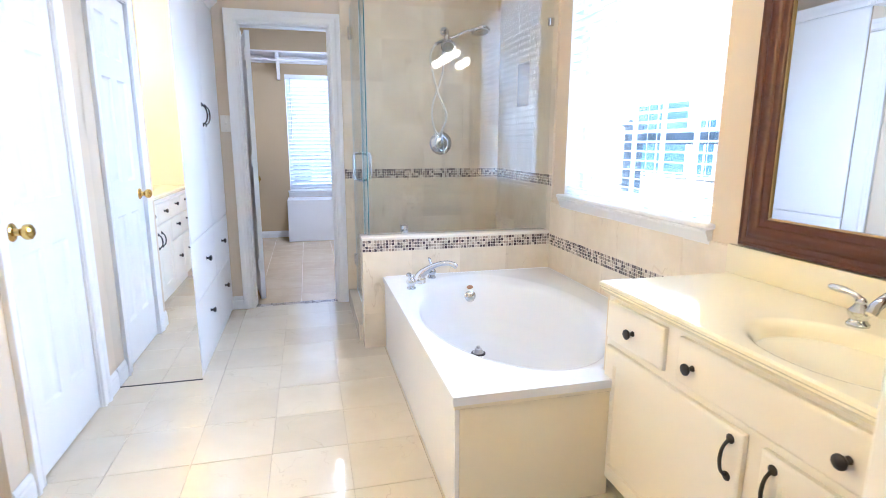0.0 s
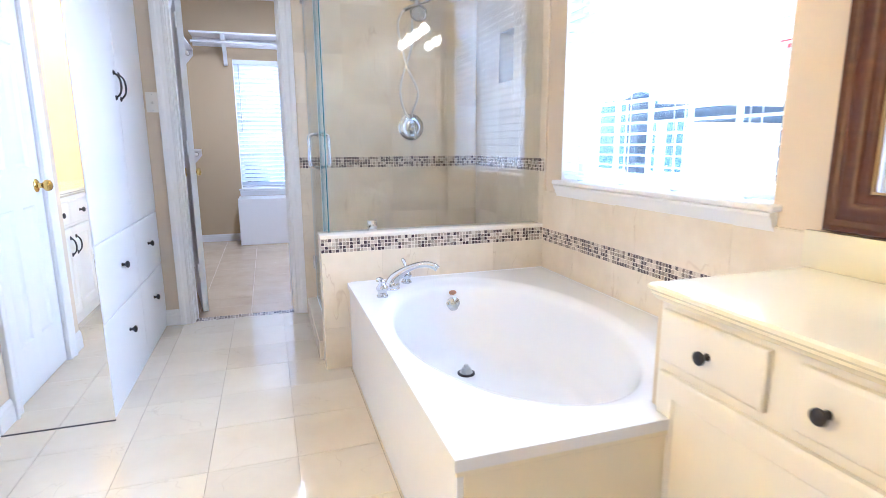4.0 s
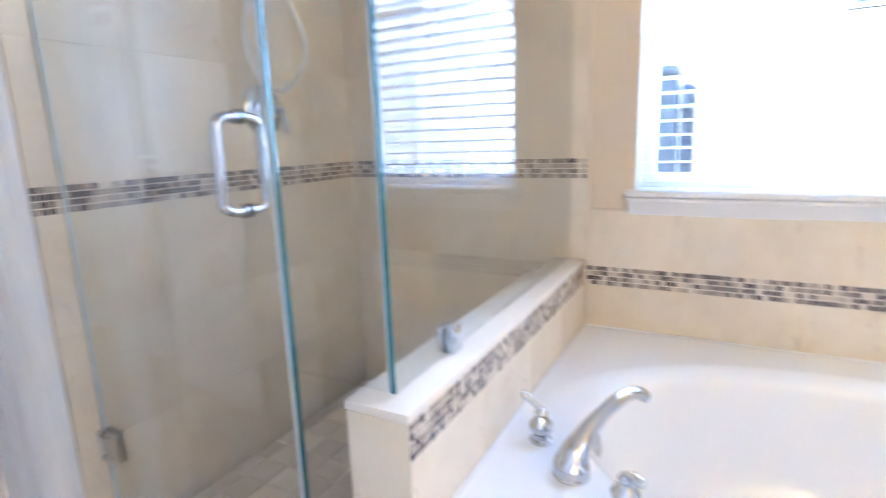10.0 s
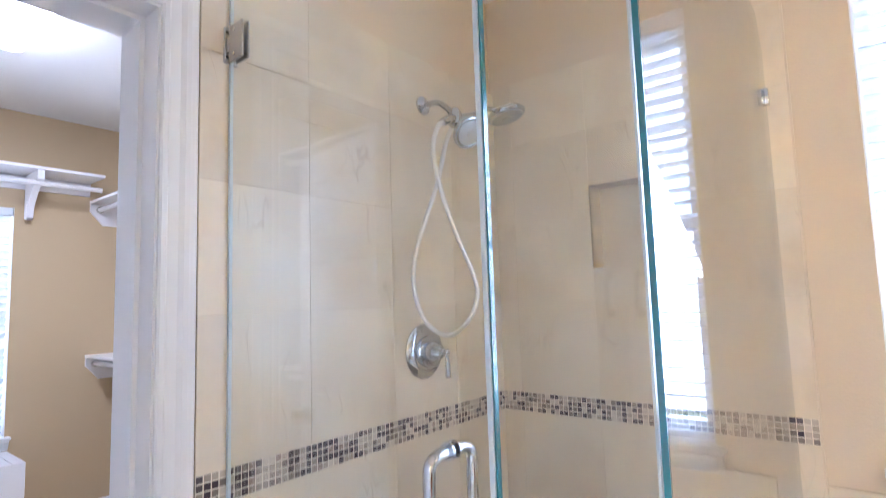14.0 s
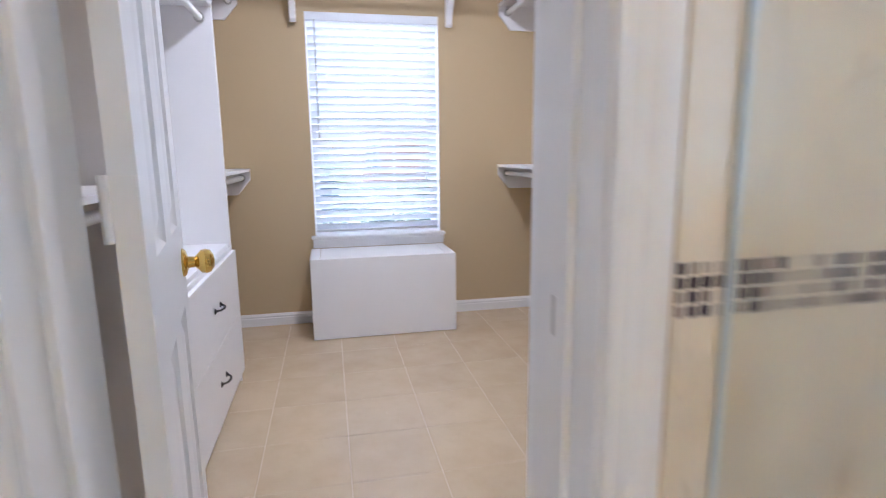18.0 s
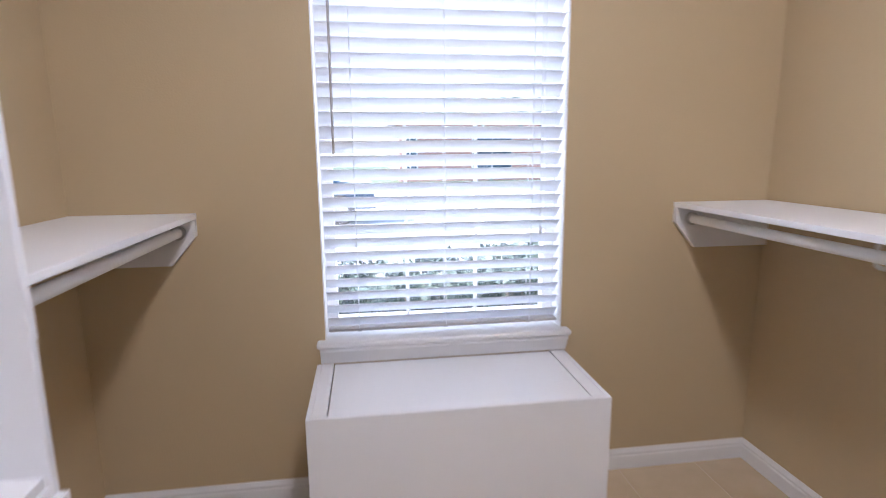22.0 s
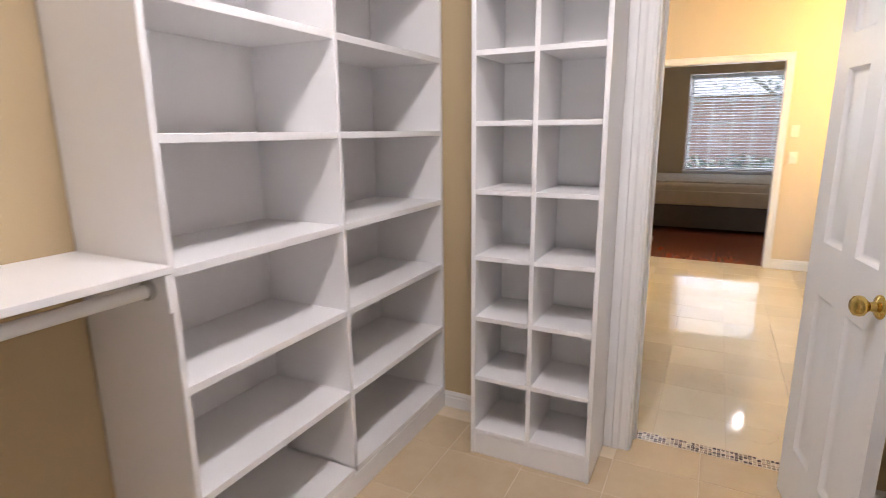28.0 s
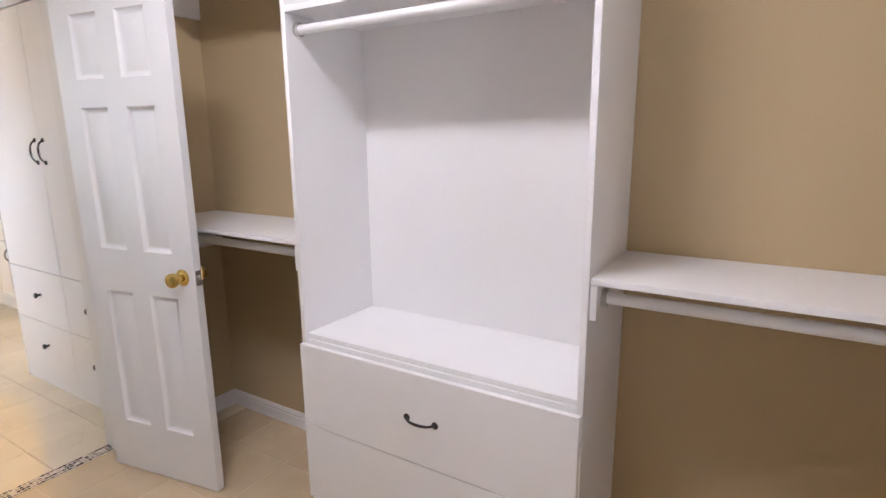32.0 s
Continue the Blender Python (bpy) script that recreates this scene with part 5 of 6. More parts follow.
def door(name, m, w, h, t, label, hinge_side):
    """A hung door with brass knobs; m places its hinge corner, local x runs to the latch. hinge_side: +1 or -1, the face on which the knuckles show."""
    d = thing(name, m.translation, label, "door", "", "")
    ROOT[d.name] = Vector((0, 0, 0))
    d.matrix_world = m
    part("slab", six_panel(w, h, t), M_DOOR, d)
    for y, s in ((0.0, 1), (-t, -1)):
        km = axes((1, 0, 0), (0, 0, -s), (0, s, 0), (w - 0.062, y, 0.925))
        kn = part("knob", turned(bmesh.new(), [(0.033, 0.0), (0.033, 0.003), (0.028, 0.008), (0.014, 0.012), (0.0125, 0.026), (0.018, 0.032), (0.027, 0.040), (0.029, 0.050), (0.026, 0.060), (0.016, 0.067), (0.004, 0.069)], km, 28), M_BRASS, d, "polished brass door knob")
    part("latch_plate", block(w - 0.0005, w + 0.0015, -t / 2 - 0.013, -t / 2 + 0.013, 0.895, 0.955), M_STEEL, d, "steel latch plate")
    part("latch_bolt", block(w, w + 0.011, -t / 2 - 0.007, -t / 2 + 0.007, 0.915, 0.935, 0.002), M_STEEL, d)
    y = 0.006 if hinge_side > 0 else -t - 0.006
    for z in (0.29, 1.10, h - 0.165):
        hg = part("hinge", rod(bmesh.new(), (-0.003, y, z - 0.045), (-0.003, y, z + 0.045), 0.0065, n=12), M_TRIM, d, "white painted hinge")
        part("hinge_leaf", block(-0.0022, -0.0002, -t + 0.002, 0.004, z - 0.044, z + 0.044), M_TRIM, hg)
    return d


door("door_closet", pose(DX0 + 0.028, YM1 + 0.012, 0.008, 0, 0, 100), 0.603, 2.045, 0.035, "white six-panel door standing open into the closet", 1)
door("door_west", pose(XW - 0.008, 3.197, 0.008, 0, 0, -90) @ Matrix.Identity(4), 0.592, 2.025, 0.035, "white six-panel door, closed, with a brass knob", 1)


# ---- switch plates ----
def switch_plate(m, gangs=1, toggles=True):
    w = 0.070 + 0.046 * (gangs - 1)
    sp = thing("switch_plate", m.translation, "ivory plastic wall switch plate", "light switch")
    ROOT[sp.name] = Vector((0, 0, 0))
    sp.matrix_world = m
    part("plate", block(-w / 2, w / 2, -0.0575, 0.0575, 0.0005, 0.006, 0.0025, 2), M_PLATE, sp)
    for g in range(gangs):
        x = (g - (gangs - 1) / 2) * 0.046
        if toggles:
            part("toggle", extruded(bmesh.new(), [(-0.011, 0.005), (0.011, 0.005), (0.010, 0.014), (0.004, 0.016)], x - 0.005, x + 0.005, axes((0, 1, 0), (0, 0, 1), (1, 0, 0))), M_PLATE, sp)
        else:
            part("rocker", block(x - 0.017, x + 0.017, -0.033, 0.033, 0.005, 0.008, 0.001), M_PLATE, sp)
    for y in (-0.045, 0.045):
        part("screw", turned(bmesh.new(), [(0.003, 0.0055), (0.003, 0.0068), (0.001, 0.007)], pose(0, y, 0), 8), M_STEEL, sp)
    return sp


switch_plate(axes((1, 0, 0), (0, 0, 1), (0, -1, 0), (0.013, YM0, 1.375)), 1)
for x, z, g in ((-0.130, 1.366, 1), (-0.140, 1.116, 1), (-0.490, 1.082, 1), (1.376, 1.40, 2)):
    switch_plate(axes((-1, 0, 0), (0, 0, 1), (0, 1, 0), (x, YS, z)), g, x < 1)


# ---- closet: shelf unit on the east wall ----
def board(name, x0, x1, y0, y1, z0, z1, parent, label=""):
    return part(name, block(x0, x1, y0, y1, z0, z1, 0.0015), M_LAMI, parent, label)


UX = 1.668
unit = thing("shelf_unit", (UX, YM1, 0), "tall white built-in shelf unit, empty", "shelf unit")
U0, U1, UM, UT = YM1 + 0.016, 6.355, 5.665, 2.42
TH = 0.019
for y in (U0, UM - TH / 2, U1 - TH):
    board("upright", UX, XCE - 0.002, y, y + TH, 0 if y != UM - TH / 2 else 0.125, UT, unit)
shelves = [0.118, 0.446, 0.768, 1.083, 1.403, 1.722, 2.06, UT]
for z in shelves:
    for a, b in ((U0 + TH, UM - TH / 2), (UM + TH / 2, U1 - TH)):
        board("shelf", UX + 0.002, XCE - 0.008, a, b, z - 0.024, z, unit)
board("plinth", UX + 0.001, UX + 0.019, U0 + TH, U1 - TH, 0, 0.092, unit)
board("back_panel", XCE - 0.008, XCE - 0.002, U0, U1, 0.0, UT, unit)

# ---- cubby unit beside the doorway ----
cub = thing("cubby_unit", (0.885, YM1, 0), "white shoe cubby unit with two columns, empty", "cubby unit")
K0, K1, KM, KF = 0.866, 1.385, 1.127, 5.205
for x in (K0, KM - TH / 2, K1 - TH):
    board("upright", x, x + TH, YM1 + 0.016, KF, 0 if x != KM - TH / 2 else 0.095, 2.24, cub)
for z in (0.120, 0.372, 0.640, 0.902, 1.172, 1.438, 1.698, 1.965, 2.24):
    for a, b in ((K0 + TH, KM - TH / 2), (KM + TH / 2, K1 - TH)):
        board("shelf", a, b, YM1 + 0.022, KF - 0.002, z - 0.020, z, cub)
board("plinth", K0 + TH, K1 - TH, KF - 0.022, KF - 0.004, 0, 0.099, cub)
board("filler_strip", DX1 + 0.078, K0 - 0.001, YM1 + 0.001, YM1 + 0.021, 0, 2.24, cub)
M_GREY = surface("grey_back_panel", (0.83, 0.825, 0.82), 0.45, vary=0.02)
for a, b in ((K0 + TH + 0.006, KM - TH / 2 - 0.001), (KM + TH / 2 + 0.006, K1 - TH - 0.001)):
    part("back_panel", block(a, b, YM1 + 0.016, YM1 + 0.021, 0.10, 2.22), M_GREY, cub, "pale grey back panel")


# ---- hanging shelves ----
def hanging_shelf(label, x0, x1, y0, y1, z):
    """The board of a wall shelf; ledgers, rods and brackets are added to it."""
    sh = thing("closet_shelf", ((x0 + x1) / 2, (y0 + y1) / 2, z), label, "closet shelf")
    board("shelf", x0, x1, y0, y1, z - 0.019, z, sh)
    return sh


def ledger(sh, back, front_x, y, n, z, drop=0.155):
    """An end ledger on a cross wall at y, cut off aslant at the front."""
    s = 1 if front_x > back else -1
    out = [(back, z), (front_x, z), (front_x, z - 0.055), (front_x - s * 0.085, z - drop), (back, z - drop)]
    return part("ledger", extruded(bmesh.new(), out, y, y + n * 0.019, axes((1, 0, 0), (0, 0, 1), (0, 1, 0))), M_LAMI, sh)


def rail(sh, x, y0, y1, z, cups=True):
    r = part("clothes_rod", rod(bmesh.new(), (x, y0, z), (x, y1, z), 0.0165, n=20), M_TRIM, sh, "white wooden clothes rod")
    for y, d in ((y0, 1), (y1, -1)):
        part("rod_cup", rod(bmesh.new(), (x, y + d * 0.001, z), (x, y + d * 0.014, z), 0.024, n=20), M_STEEL if cups else M_TRIM, r)
    return r


def bracket(sh, wall_x, s, y, z, reach, drop=0.345, w=0.090):
    """A flat wall cleat with a chamfered foot, a strut and a rod hook; s: the way it reaches out."""
    out = [(-w / 2, 0), (w / 2, 0), (w / 2, -drop + 0.018), (w / 2 - 0.018, -drop), (-w / 2 + 0.018, -drop), (-w / 2, -drop + 0.018)]
    br = part("bracket", extruded(bmesh.new(), out, 0.0, 0.019, axes((0, 1, 0), (0, 0, 1), (s, 0, 0), (wall_x + s * 0.001, y, z))), M_LAMI, sh)
    part("strut", tube(bmesh.new(), [(wall_x + s * 0.020, y, z - drop * 0.46), (wall_x + s * 0.035, y, z - drop * 0.42), (wall_x + s * (reach * 0.42), y, z - 0.035), (wall_x + s * (reach * 0.46), y, z - 0.008)], 0.008, 8), M_TRIM, br)
    part("strut_plate", block(min(wall_x + s * 0.02, wall_x + s * reach), max(wall_x + s * 0.02, wall_x + s * reach), y - 0.010, y + 0.010, z - 0.006, z - 0.001), M_TRIM, br)
    hook = [(wall_x + s * (reach - 0.02), y, z - 0.004), (wall_x + s * (reach - 0.010), y, z - 0.045), (wall_x + s * (reach - 0.022), y, z - 0.072), (wall_x + s * (reach - 0.045), y, z - 0.078)]
    part("rod_hook", tube(bmesh.new(), smooth_curve(hook, 4), 0.006, 8), M_TRIM, br)
    return br


SZ = 1.095
SXF = 1.652
for z, nm in ((SZ, "white closet shelf with a clothes rod below it"), (2.20, "white upper closet shelf with a clothes rod")):
    s1 = hanging_shelf(nm, SXF, XCE - 0.001, U1 + 0.001, YN - 0.001, z)
    ledger(s1, XCE - 0.001, SXF + 0.002, YN - 0.001, -1, z - 0.020)
    part("end_cleat", block(SXF + 0.002, SXF + 0.10, U1 + 0.001, U1 + 0.019, z - 0.115, z - 0.020, 0.001), M_LAMI, s1)
    rail(s1, SXF + 0.062, U1 + 0.020, YN - 0.021, z - 0.062)
    bracket(s1, XCE, -1, 7.135, z - 0.020, 0.33)

# ---- closet: drawer tower on the west wall ----
TXF = -0.065
tw = thing("drawer_tower", (TXF, 5.89, 0), "white built-in dresser tower with two wide drawers and an open bay", "dresser")
T0, T1, TT = 5.893, 6.968, 2.42
for y in (T0, T1 - TH):
    board("upright", XCW + 0.002, TXF, y, y + TH, 0, TT, tw)
board("counter", XCW + 0.002, TXF - 0.012, T0 + TH, T1 - TH, 0.722, 0.742, tw)
board("counter_edge", TXF - 0.034, TXF - 0.004, T0 + TH, T1 - TH, 0.690, 0.722, tw)
board("back_panel", XCW + 0.002, XCW + 0.008, T0 + TH, T1 - TH, 0.742, TT, tw, "white back panel")
board("carcass", XCW + 0.002, TXF - 0.02, T0 + TH, T1 - TH, 0.06, 0.690, tw)
board("plinth", TXF - 0.03, TXF - 0.012, T0 + TH, T1 - TH, 0, 0.060, tw)
for z0, z1, hz in ((0.382, 0.706, 0.545), (0.064, 0.378, 0.225)):
    d = part("drawer", block(TXF - 0.001, TXF + 0.018, T0 + 0.004, T1 - 0.004, z0, z1, 0.002), M_LAMI, tw)
    part("handle", pull_bm(axes((0, 1, 0), (0, 0, 1), (1, 0, 0), (TXF + 0.018, 6.44, hz)), 0.105, 0.028), M_BRONZE, d, "dark bronze bow handle")
board("header", XCW + 0.002, TXF, T0 + TH, T1 - TH, 1.868, 1.888, tw)
board("top", XCW + 0.002, TXF, T0 + TH, T1 - TH, TT - 0.02, TT, tw)
rail(tw, TXF - 0.055, T0 + TH + 0.001, T1 - TH - 0.001, 1.820)

WXF = -0.072
for z in (SZ, 2.20):
    s2 = hanging_shelf("white closet shelf with a clothes rod below it", XCW + 0.001, WXF, T1 + 0.001, YN - 0.001, z)
    ledger(s2, XCW + 0.001, WXF - 0.002, YN - 0.001, -1, z - 0.020)
    part("end_cleat", block(WXF - 0.075, WXF - 0.002, T1 + 0.001, T1 + 0.019, z - 0.115, z - 0.020, 0.001), M_LAMI, s2)
    rail(s2, WXF - 0.055, T1 + 0.020, YN - 0.021, z - 0.062)
    s3 = hanging_shelf("short white closet shelf behind the door", XCW + 0.001, WXF, YM1 + 0.001, T0 - 0.001, z)
    ledger(s3, XCW + 0.001, WXF - 0.002, YM1 + 0.020, -1, z - 0.020)
    part("end_cleat", block(WXF - 0.075, WXF - 0.002, T0 - 0.019, T0 - 0.001, z - 0.115, z - 0.020, 0.001), M_LAMI, s3)
    rail(s3, WXF - 0.055, YM1 + 0.021, T0 - 0.020, z - 0.062)

# ---- upper shelf over the window ----
NZ = 2.34
s4 = hanging_shelf("white upper closet shelf on bowed brackets over the window", WXF + 0.002, SXF - 0.002, 7.60, YN - 0.001, NZ)
part("ledger", block(WXF + 0.002, SXF - 0.002, YN - 0.020, YN - 0.001, NZ - 0.110, NZ - 0.020, 0.001), M_LAMI, s4)
part("clothes_rod", rod(bmesh.new(), (WXF + 0.004, 7.655, NZ - 0.10), (SXF - 0.004, 7.655, NZ - 0.10), 0.0165, n=18), M_TRIM, s4, "white wooden clothes rod")
for bx in (0.262, 1.285):
    out = [(7.612, -0.001), (YN - 0.021, -0.001), (YN - 0.021, -0.285), (YN - 0.045, -0.300), (YN - 0.075, -0.285), (YN - 0.085, -0.22), (7.72, -0.115), (7.612, -0.06)]
    part("bracket", extruded(bmesh.new(), [(a, b + NZ - 0.020) for a, b in out], bx - 0.019, bx + 0.019, axes((0, 1, 0), (0, 0, 1), (1, 0, 0))), M_LAMI, s4, "white wooden shelf bracket")

# ---- storage bench under the window ----
bench = thing("storage_bench", (0.30, 7.48, 0), "plain white storage bench with a lift-up lid", "bench")
bx0, bx1, by0, by1, bh = 0.297, 1.236, 7.485, YN - 0.001, 0.531
part("front", block(bx0, bx1, by0, by0 + 0.018, 0.004, bh, 0.002), M_LAMI, bench)
for x in (bx0, bx1 - 0.018):
    part("side", block(x, x + 0.018, by0 + 0.018, by1, 0.004, bh, 0.002), M_LAMI, bench)
part("top_frame", block(bx0 + 0.018, bx0 + 0.060, by0 + 0.018, by1, bh - 0.018, bh), M_LAMI, bench)
part("top_frame", block(bx1 - 0.060, bx1 - 0.018, by0 + 0.018, by1, bh - 0.018, bh), M_LAMI, bench)
part("lid", block(bx0 + 0.064, bx1 - 0.064, by0 + 0.004, by1 - 0.010, bh - 0.019, bh + 0.001, 0.002), M_LAMI, bench, "white hinged lid")

# ---- closet ceiling light ----
fl = thing("ceiling_light", (0.865, 6.32, ZC), "white wraparound fluorescent ceiling light, lit", "ceiling light")
part("tray", block(0.755, 0.975, 5.97, 6.71, ZC - 0.03, ZC - 0.001, 0.004), M_TRIM, fl)
out = [(-0.102, -0.028), (-0.102, -0.050), (-0.088, -0.070), (-0.05, -0.080), (0.05, -0.080), (0.088, -0.070), (0.102, -0.050), (0.102, -0.028)]
part("diffuser", extruded(bmesh.new(), out, 5.99, 6.69, axes((1, 0, 0), (0, 0, 1), (0, 1, 0), (0.865, 0, ZC))), M_DIFF, fl, "lit white acrylic diffuser")

# ---- bedroom ----
bed = thing("bed", (0.4, -0.95, 0), "made bed with a tan bedspread and dark skirt", "bed")
part("mattress", block(-0.35, 2.2, -2.55, -0.97, 0.40, 0.66, 0.05, 3), M_SPREAD, bed, "tan quilted bedspread")
part("side_drop", block(-0.36, 2.21, -2.56, -0.95, 0.36, 0.56, 0.01), M_SPREAD, bed)
part("bed_skirt", block(-0.32, 2.17, -2.52, -0.985, 0.04, 0.37), M_SKIRT, bed, "dark grey bed skirt")
part("throw", block(-0.33, 2.18, -2.50, -1.05, 0.655, 0.685, 0.012, 2), surface("striped_throw", (0.52, 0.45, 0.34), 0.9, vary=0.35, scale=14, bump=0.4, grain=50), bed, "rumpled cream throw")
lamp = thing("bedroom_ceiling_light", (-0.18, -0.9, 2.74), "small white glass dome ceiling light", "ceiling light")
bm = bmesh.new()
bmesh.ops.create_uvsphere(bm, u_segments=20, v_segments=12, radius=0.13, matrix=Matrix.Translation((-0.18, -0.9, 2.66)) @ Matrix.Diagonal((1, 1, 0.6, 1)))
part("dome", bm, M_DIFF, lamp)


# ---- outside ----
M_GRASS = surface("lawn", (0.085, 0.115, 0.06), 0.9, vary=0.3, scale=3, bump=0.6, grain=30)
M_LEAF = surface("hedge_leaf", (0.080, 0.108, 0.086), 0.55, vary=0.4, scale=9)
M_TWIG = surface("hedge_twig", (0.16, 0.12, 0.09), 0.9, vary=0.3, scale=12)
M_PALE = surface("pale_brick_far", (0.25, 0.21, 0.195), 0.85, vary=0.15, scale=9, bump=0.3, grain=40)
M_BRICK = surface("red_brick_far", (0.36, 0.20, 0.16), 0.85, vary=0.25, scale=9, bump=0.3, grain=40)
M_ROAD = surface("pale_concrete", (0.44, 0.43, 0.41), 0.9, vary=0.1, scale=2)
M_ROOF = surface("grey_shingle", (0.20, 0.19, 0.19), 0.9, vary=0.3, scale=8)
M_CAR = surface("dark_blue_car_paint", (0.03, 0.06, 0.10), 0.2, coat=0.6)
M_DARK = surface("dark_window_glass", (0.04, 0.07, 0.10), 0.08, vary=0.3)
GZ, HX = -0.30, 2.25
structure("ground", block(-150, 150, -150, 150, GZ - 0.3, GZ), M_GRASS, "mown lawn round the house")
structure("road", block(-90, 90, 20, 27, GZ - 0.02, GZ + 0.02), M_ROAD, "pale concrete street")
structure("driveway", block(-14, 14, 11.2, 19.9, GZ - 0.02, GZ + 0.015), M_ROAD, "pale concrete driveway")
structure("house_footing", block(-3.4, 3.8, -3.4, 8.2, GZ, -0.122), M_ROAD)


def house(x0, x1, y0, y1, h, face, panes, label, skin=None):
    """A far brick house with a hipped roof and windows in the face that looks at us ('w' or 's')."""
    hs = thing("neighbour_house", ((x0 + x1) / 2, (y0 + y1) / 2, GZ), label, "house")
    part("wall", block(x0, x1, y0, y1, GZ, GZ + h), skin or M_BRICK, hs)
    bm = bmesh.new()
    e = 0.5
    lo = [bm.verts.new((x, y, GZ + h)) for x, y in ((x0 - e, y0 - e), (x1 + e, y0 - e), (x1 + e, y1 + e), (x0 - e, y1 + e))]
    d = min(x1 - x0, y1 - y0) / 2
    if x1 - x0 > y1 - y0:
        hi = [bm.verts.new((x, (y0 + y1) / 2, GZ + h + d * 0.7)) for x in (x0 + d, x1 - d)]
        fs = ((0, 1, 5, 4), (2, 3, 4, 5), (1, 2, 5), (3, 0, 4))
    else:
        hi = [bm.verts.new(((x0 + x1) / 2, y, GZ + h + d * 0.7)) for y in (y0 + d, y1 - d)]
        fs = ((1, 2, 5, 4), (3, 0, 4, 5), (0, 1, 4), (2, 3, 5))
    al = lo + hi
    for f in fs:
        bm.faces.new([al[k] for k in f])
    bm.faces.new(list(reversed(lo)))
    part("roof", bm, M_ROOF, hs, "grey shingle hipped roof")
    for a0, a1, z0, z1 in panes:
        if face == "w":
            w = part("window", block(x0 - 0.05, x0, a0, a1, z0, z1), M_TRIM, hs)
            for k in range(2):
                m0 = a0 + 0.06 + k * (a1 - a0 - 0.06) / 2
                part("pane", block(x0 - 0.06, x0 - 0.051, m0, m0 + (a1 - a0) / 2 - 0.09, z0 + 0.06, z1 - 0.06), M_DARK, w)
        else:
            w = part("window", block(a0, a1, y0 - 0.05, y0, z0, z1), M_TRIM, hs)
            for k in range(2):
                m0 = a0 + 0.06 + k * (a1 - a0 - 0.06) / 2
                part("pane", block(m0, m0 + (a1 - a0) / 2 - 0.09, y0 - 0.06, y0 - 0.051, z0 + 0.06, z1 - 0.06), M_DARK, w)
    return hs


house(8.6, 16, -3.0, 18.0, 5.6, "w", [(9.75, 10.4, 0.5, 1.85), (10.6, 12.75, 0.5, 2.2), (1.2, 2.1, 2.5, 3.7)], "neighbouring pinkish brick house with white windows", M_PALE)
house(HX, 16, 34, 44, 3.0, "s", [(HX + 0.15, HX + 0.95, 0.3, 2.1), (HX + 3.8, HX + 6.0, 0.3, 2.0), (HX + 9.0, HX + 10.8, 0.5, 2.1)], "red brick house across the street")
house(-9, 6, -26, -18, 3.0, "w", [], "brick house behind the garden")

def hedge(name, x0, x1, y0, y1, h, n, label, size=0.05):
    """Loose shrubs: crossing twigs and many small leaves."""
    bm, tw = bmesh.new(), bmesh.new()
    rnd = random.Random(7)
    for k in range(n):
        x, y = rnd.uniform(x0, x1), rnd.uniform(y0, y1)
        z = GZ + h * (0.15 + 0.85 * rnd.random() ** 0.6) * (0.85 + 0.25 * noise.noise((x * 0.9, y * 0.9, 0.3)))
        r = Euler((rnd.uniform(0, 6.28), rnd.uniform(0, 6.28), rnd.uniform(0, 6.28))).to_matrix()
        s = size * rnd.uniform(0.6, 1.4)
        v = [bm.verts.new(Vector((x, y, z)) + r @ Vector(p)) for p in ((-s, 0, 0), (-s * 0.1, -s * 0.45, s * 0.1), (s, 0, 0), (-s * 0.1, s * 0.45, s * 0.1))]
        bm.faces.new(v)
        if k % 14 == 0:
            rod(tw, (x, y, GZ), (x + rnd.uniform(-0.3, 0.3), y + rnd.uniform(-0.3, 0.3), z), 0.010, 0.004, 5, False)
    hd = thing(name, ((x0 + x1) / 2, (y0 + y1) / 2, GZ), label, "hedge", "", "stuff")
    part("leaves", bm, M_LEAF, hd)
    part("twigs", tw, M_TWIG, hd)
    return hd


hedge("hedge", -1.6, 3.2, 9.1, 10.3, 1.0, 16000, "loose green hedge of small-leaved shrubs")
hedge("hedge", -2.5, 4.0, -5.2, -4.0, 1.2, 6000, "leafy garden shrubs outside the bedroom")

gate = thing("garden_gate", (3.05, 3.46, GZ), "dark open wooden gate frame beside the house, its colour paled for glare", "gate")
# dark timber, its colour raised to blue-grey to hold the window's glare
M_GATE = surface("glare_paled_timber", (0.13, 0.16, 0.19), 0.7, vary=0.3, scale=12, bump=0.3, grain=60)
for gx, gw in ((2.50, 0.075), (3.60, 0.13)):
    part("post", block(gx - gw / 2, gx + gw / 2, 3.415, 3.505, GZ, 1.34, 0.004), M_GATE, gate)
    part("post_cap", turned(bmesh.new(), [(0.075, 0.0), (0.075, 0.012), (0.030, 0.040), (0.004, 0.044)], pose(gx, 3.46, 1.34, 0, 0, 45), 4), M_GATE, gate)
part("top_rail", block(2.539, 3.534, 3.440, 3.480, 1.235, 1.325, 0.004), M_GATE, gate)
part("bottom_rail", block(2.539, 3.534, 3.440, 3.480, -0.12, -0.03, 0.004), M_GATE, gate)

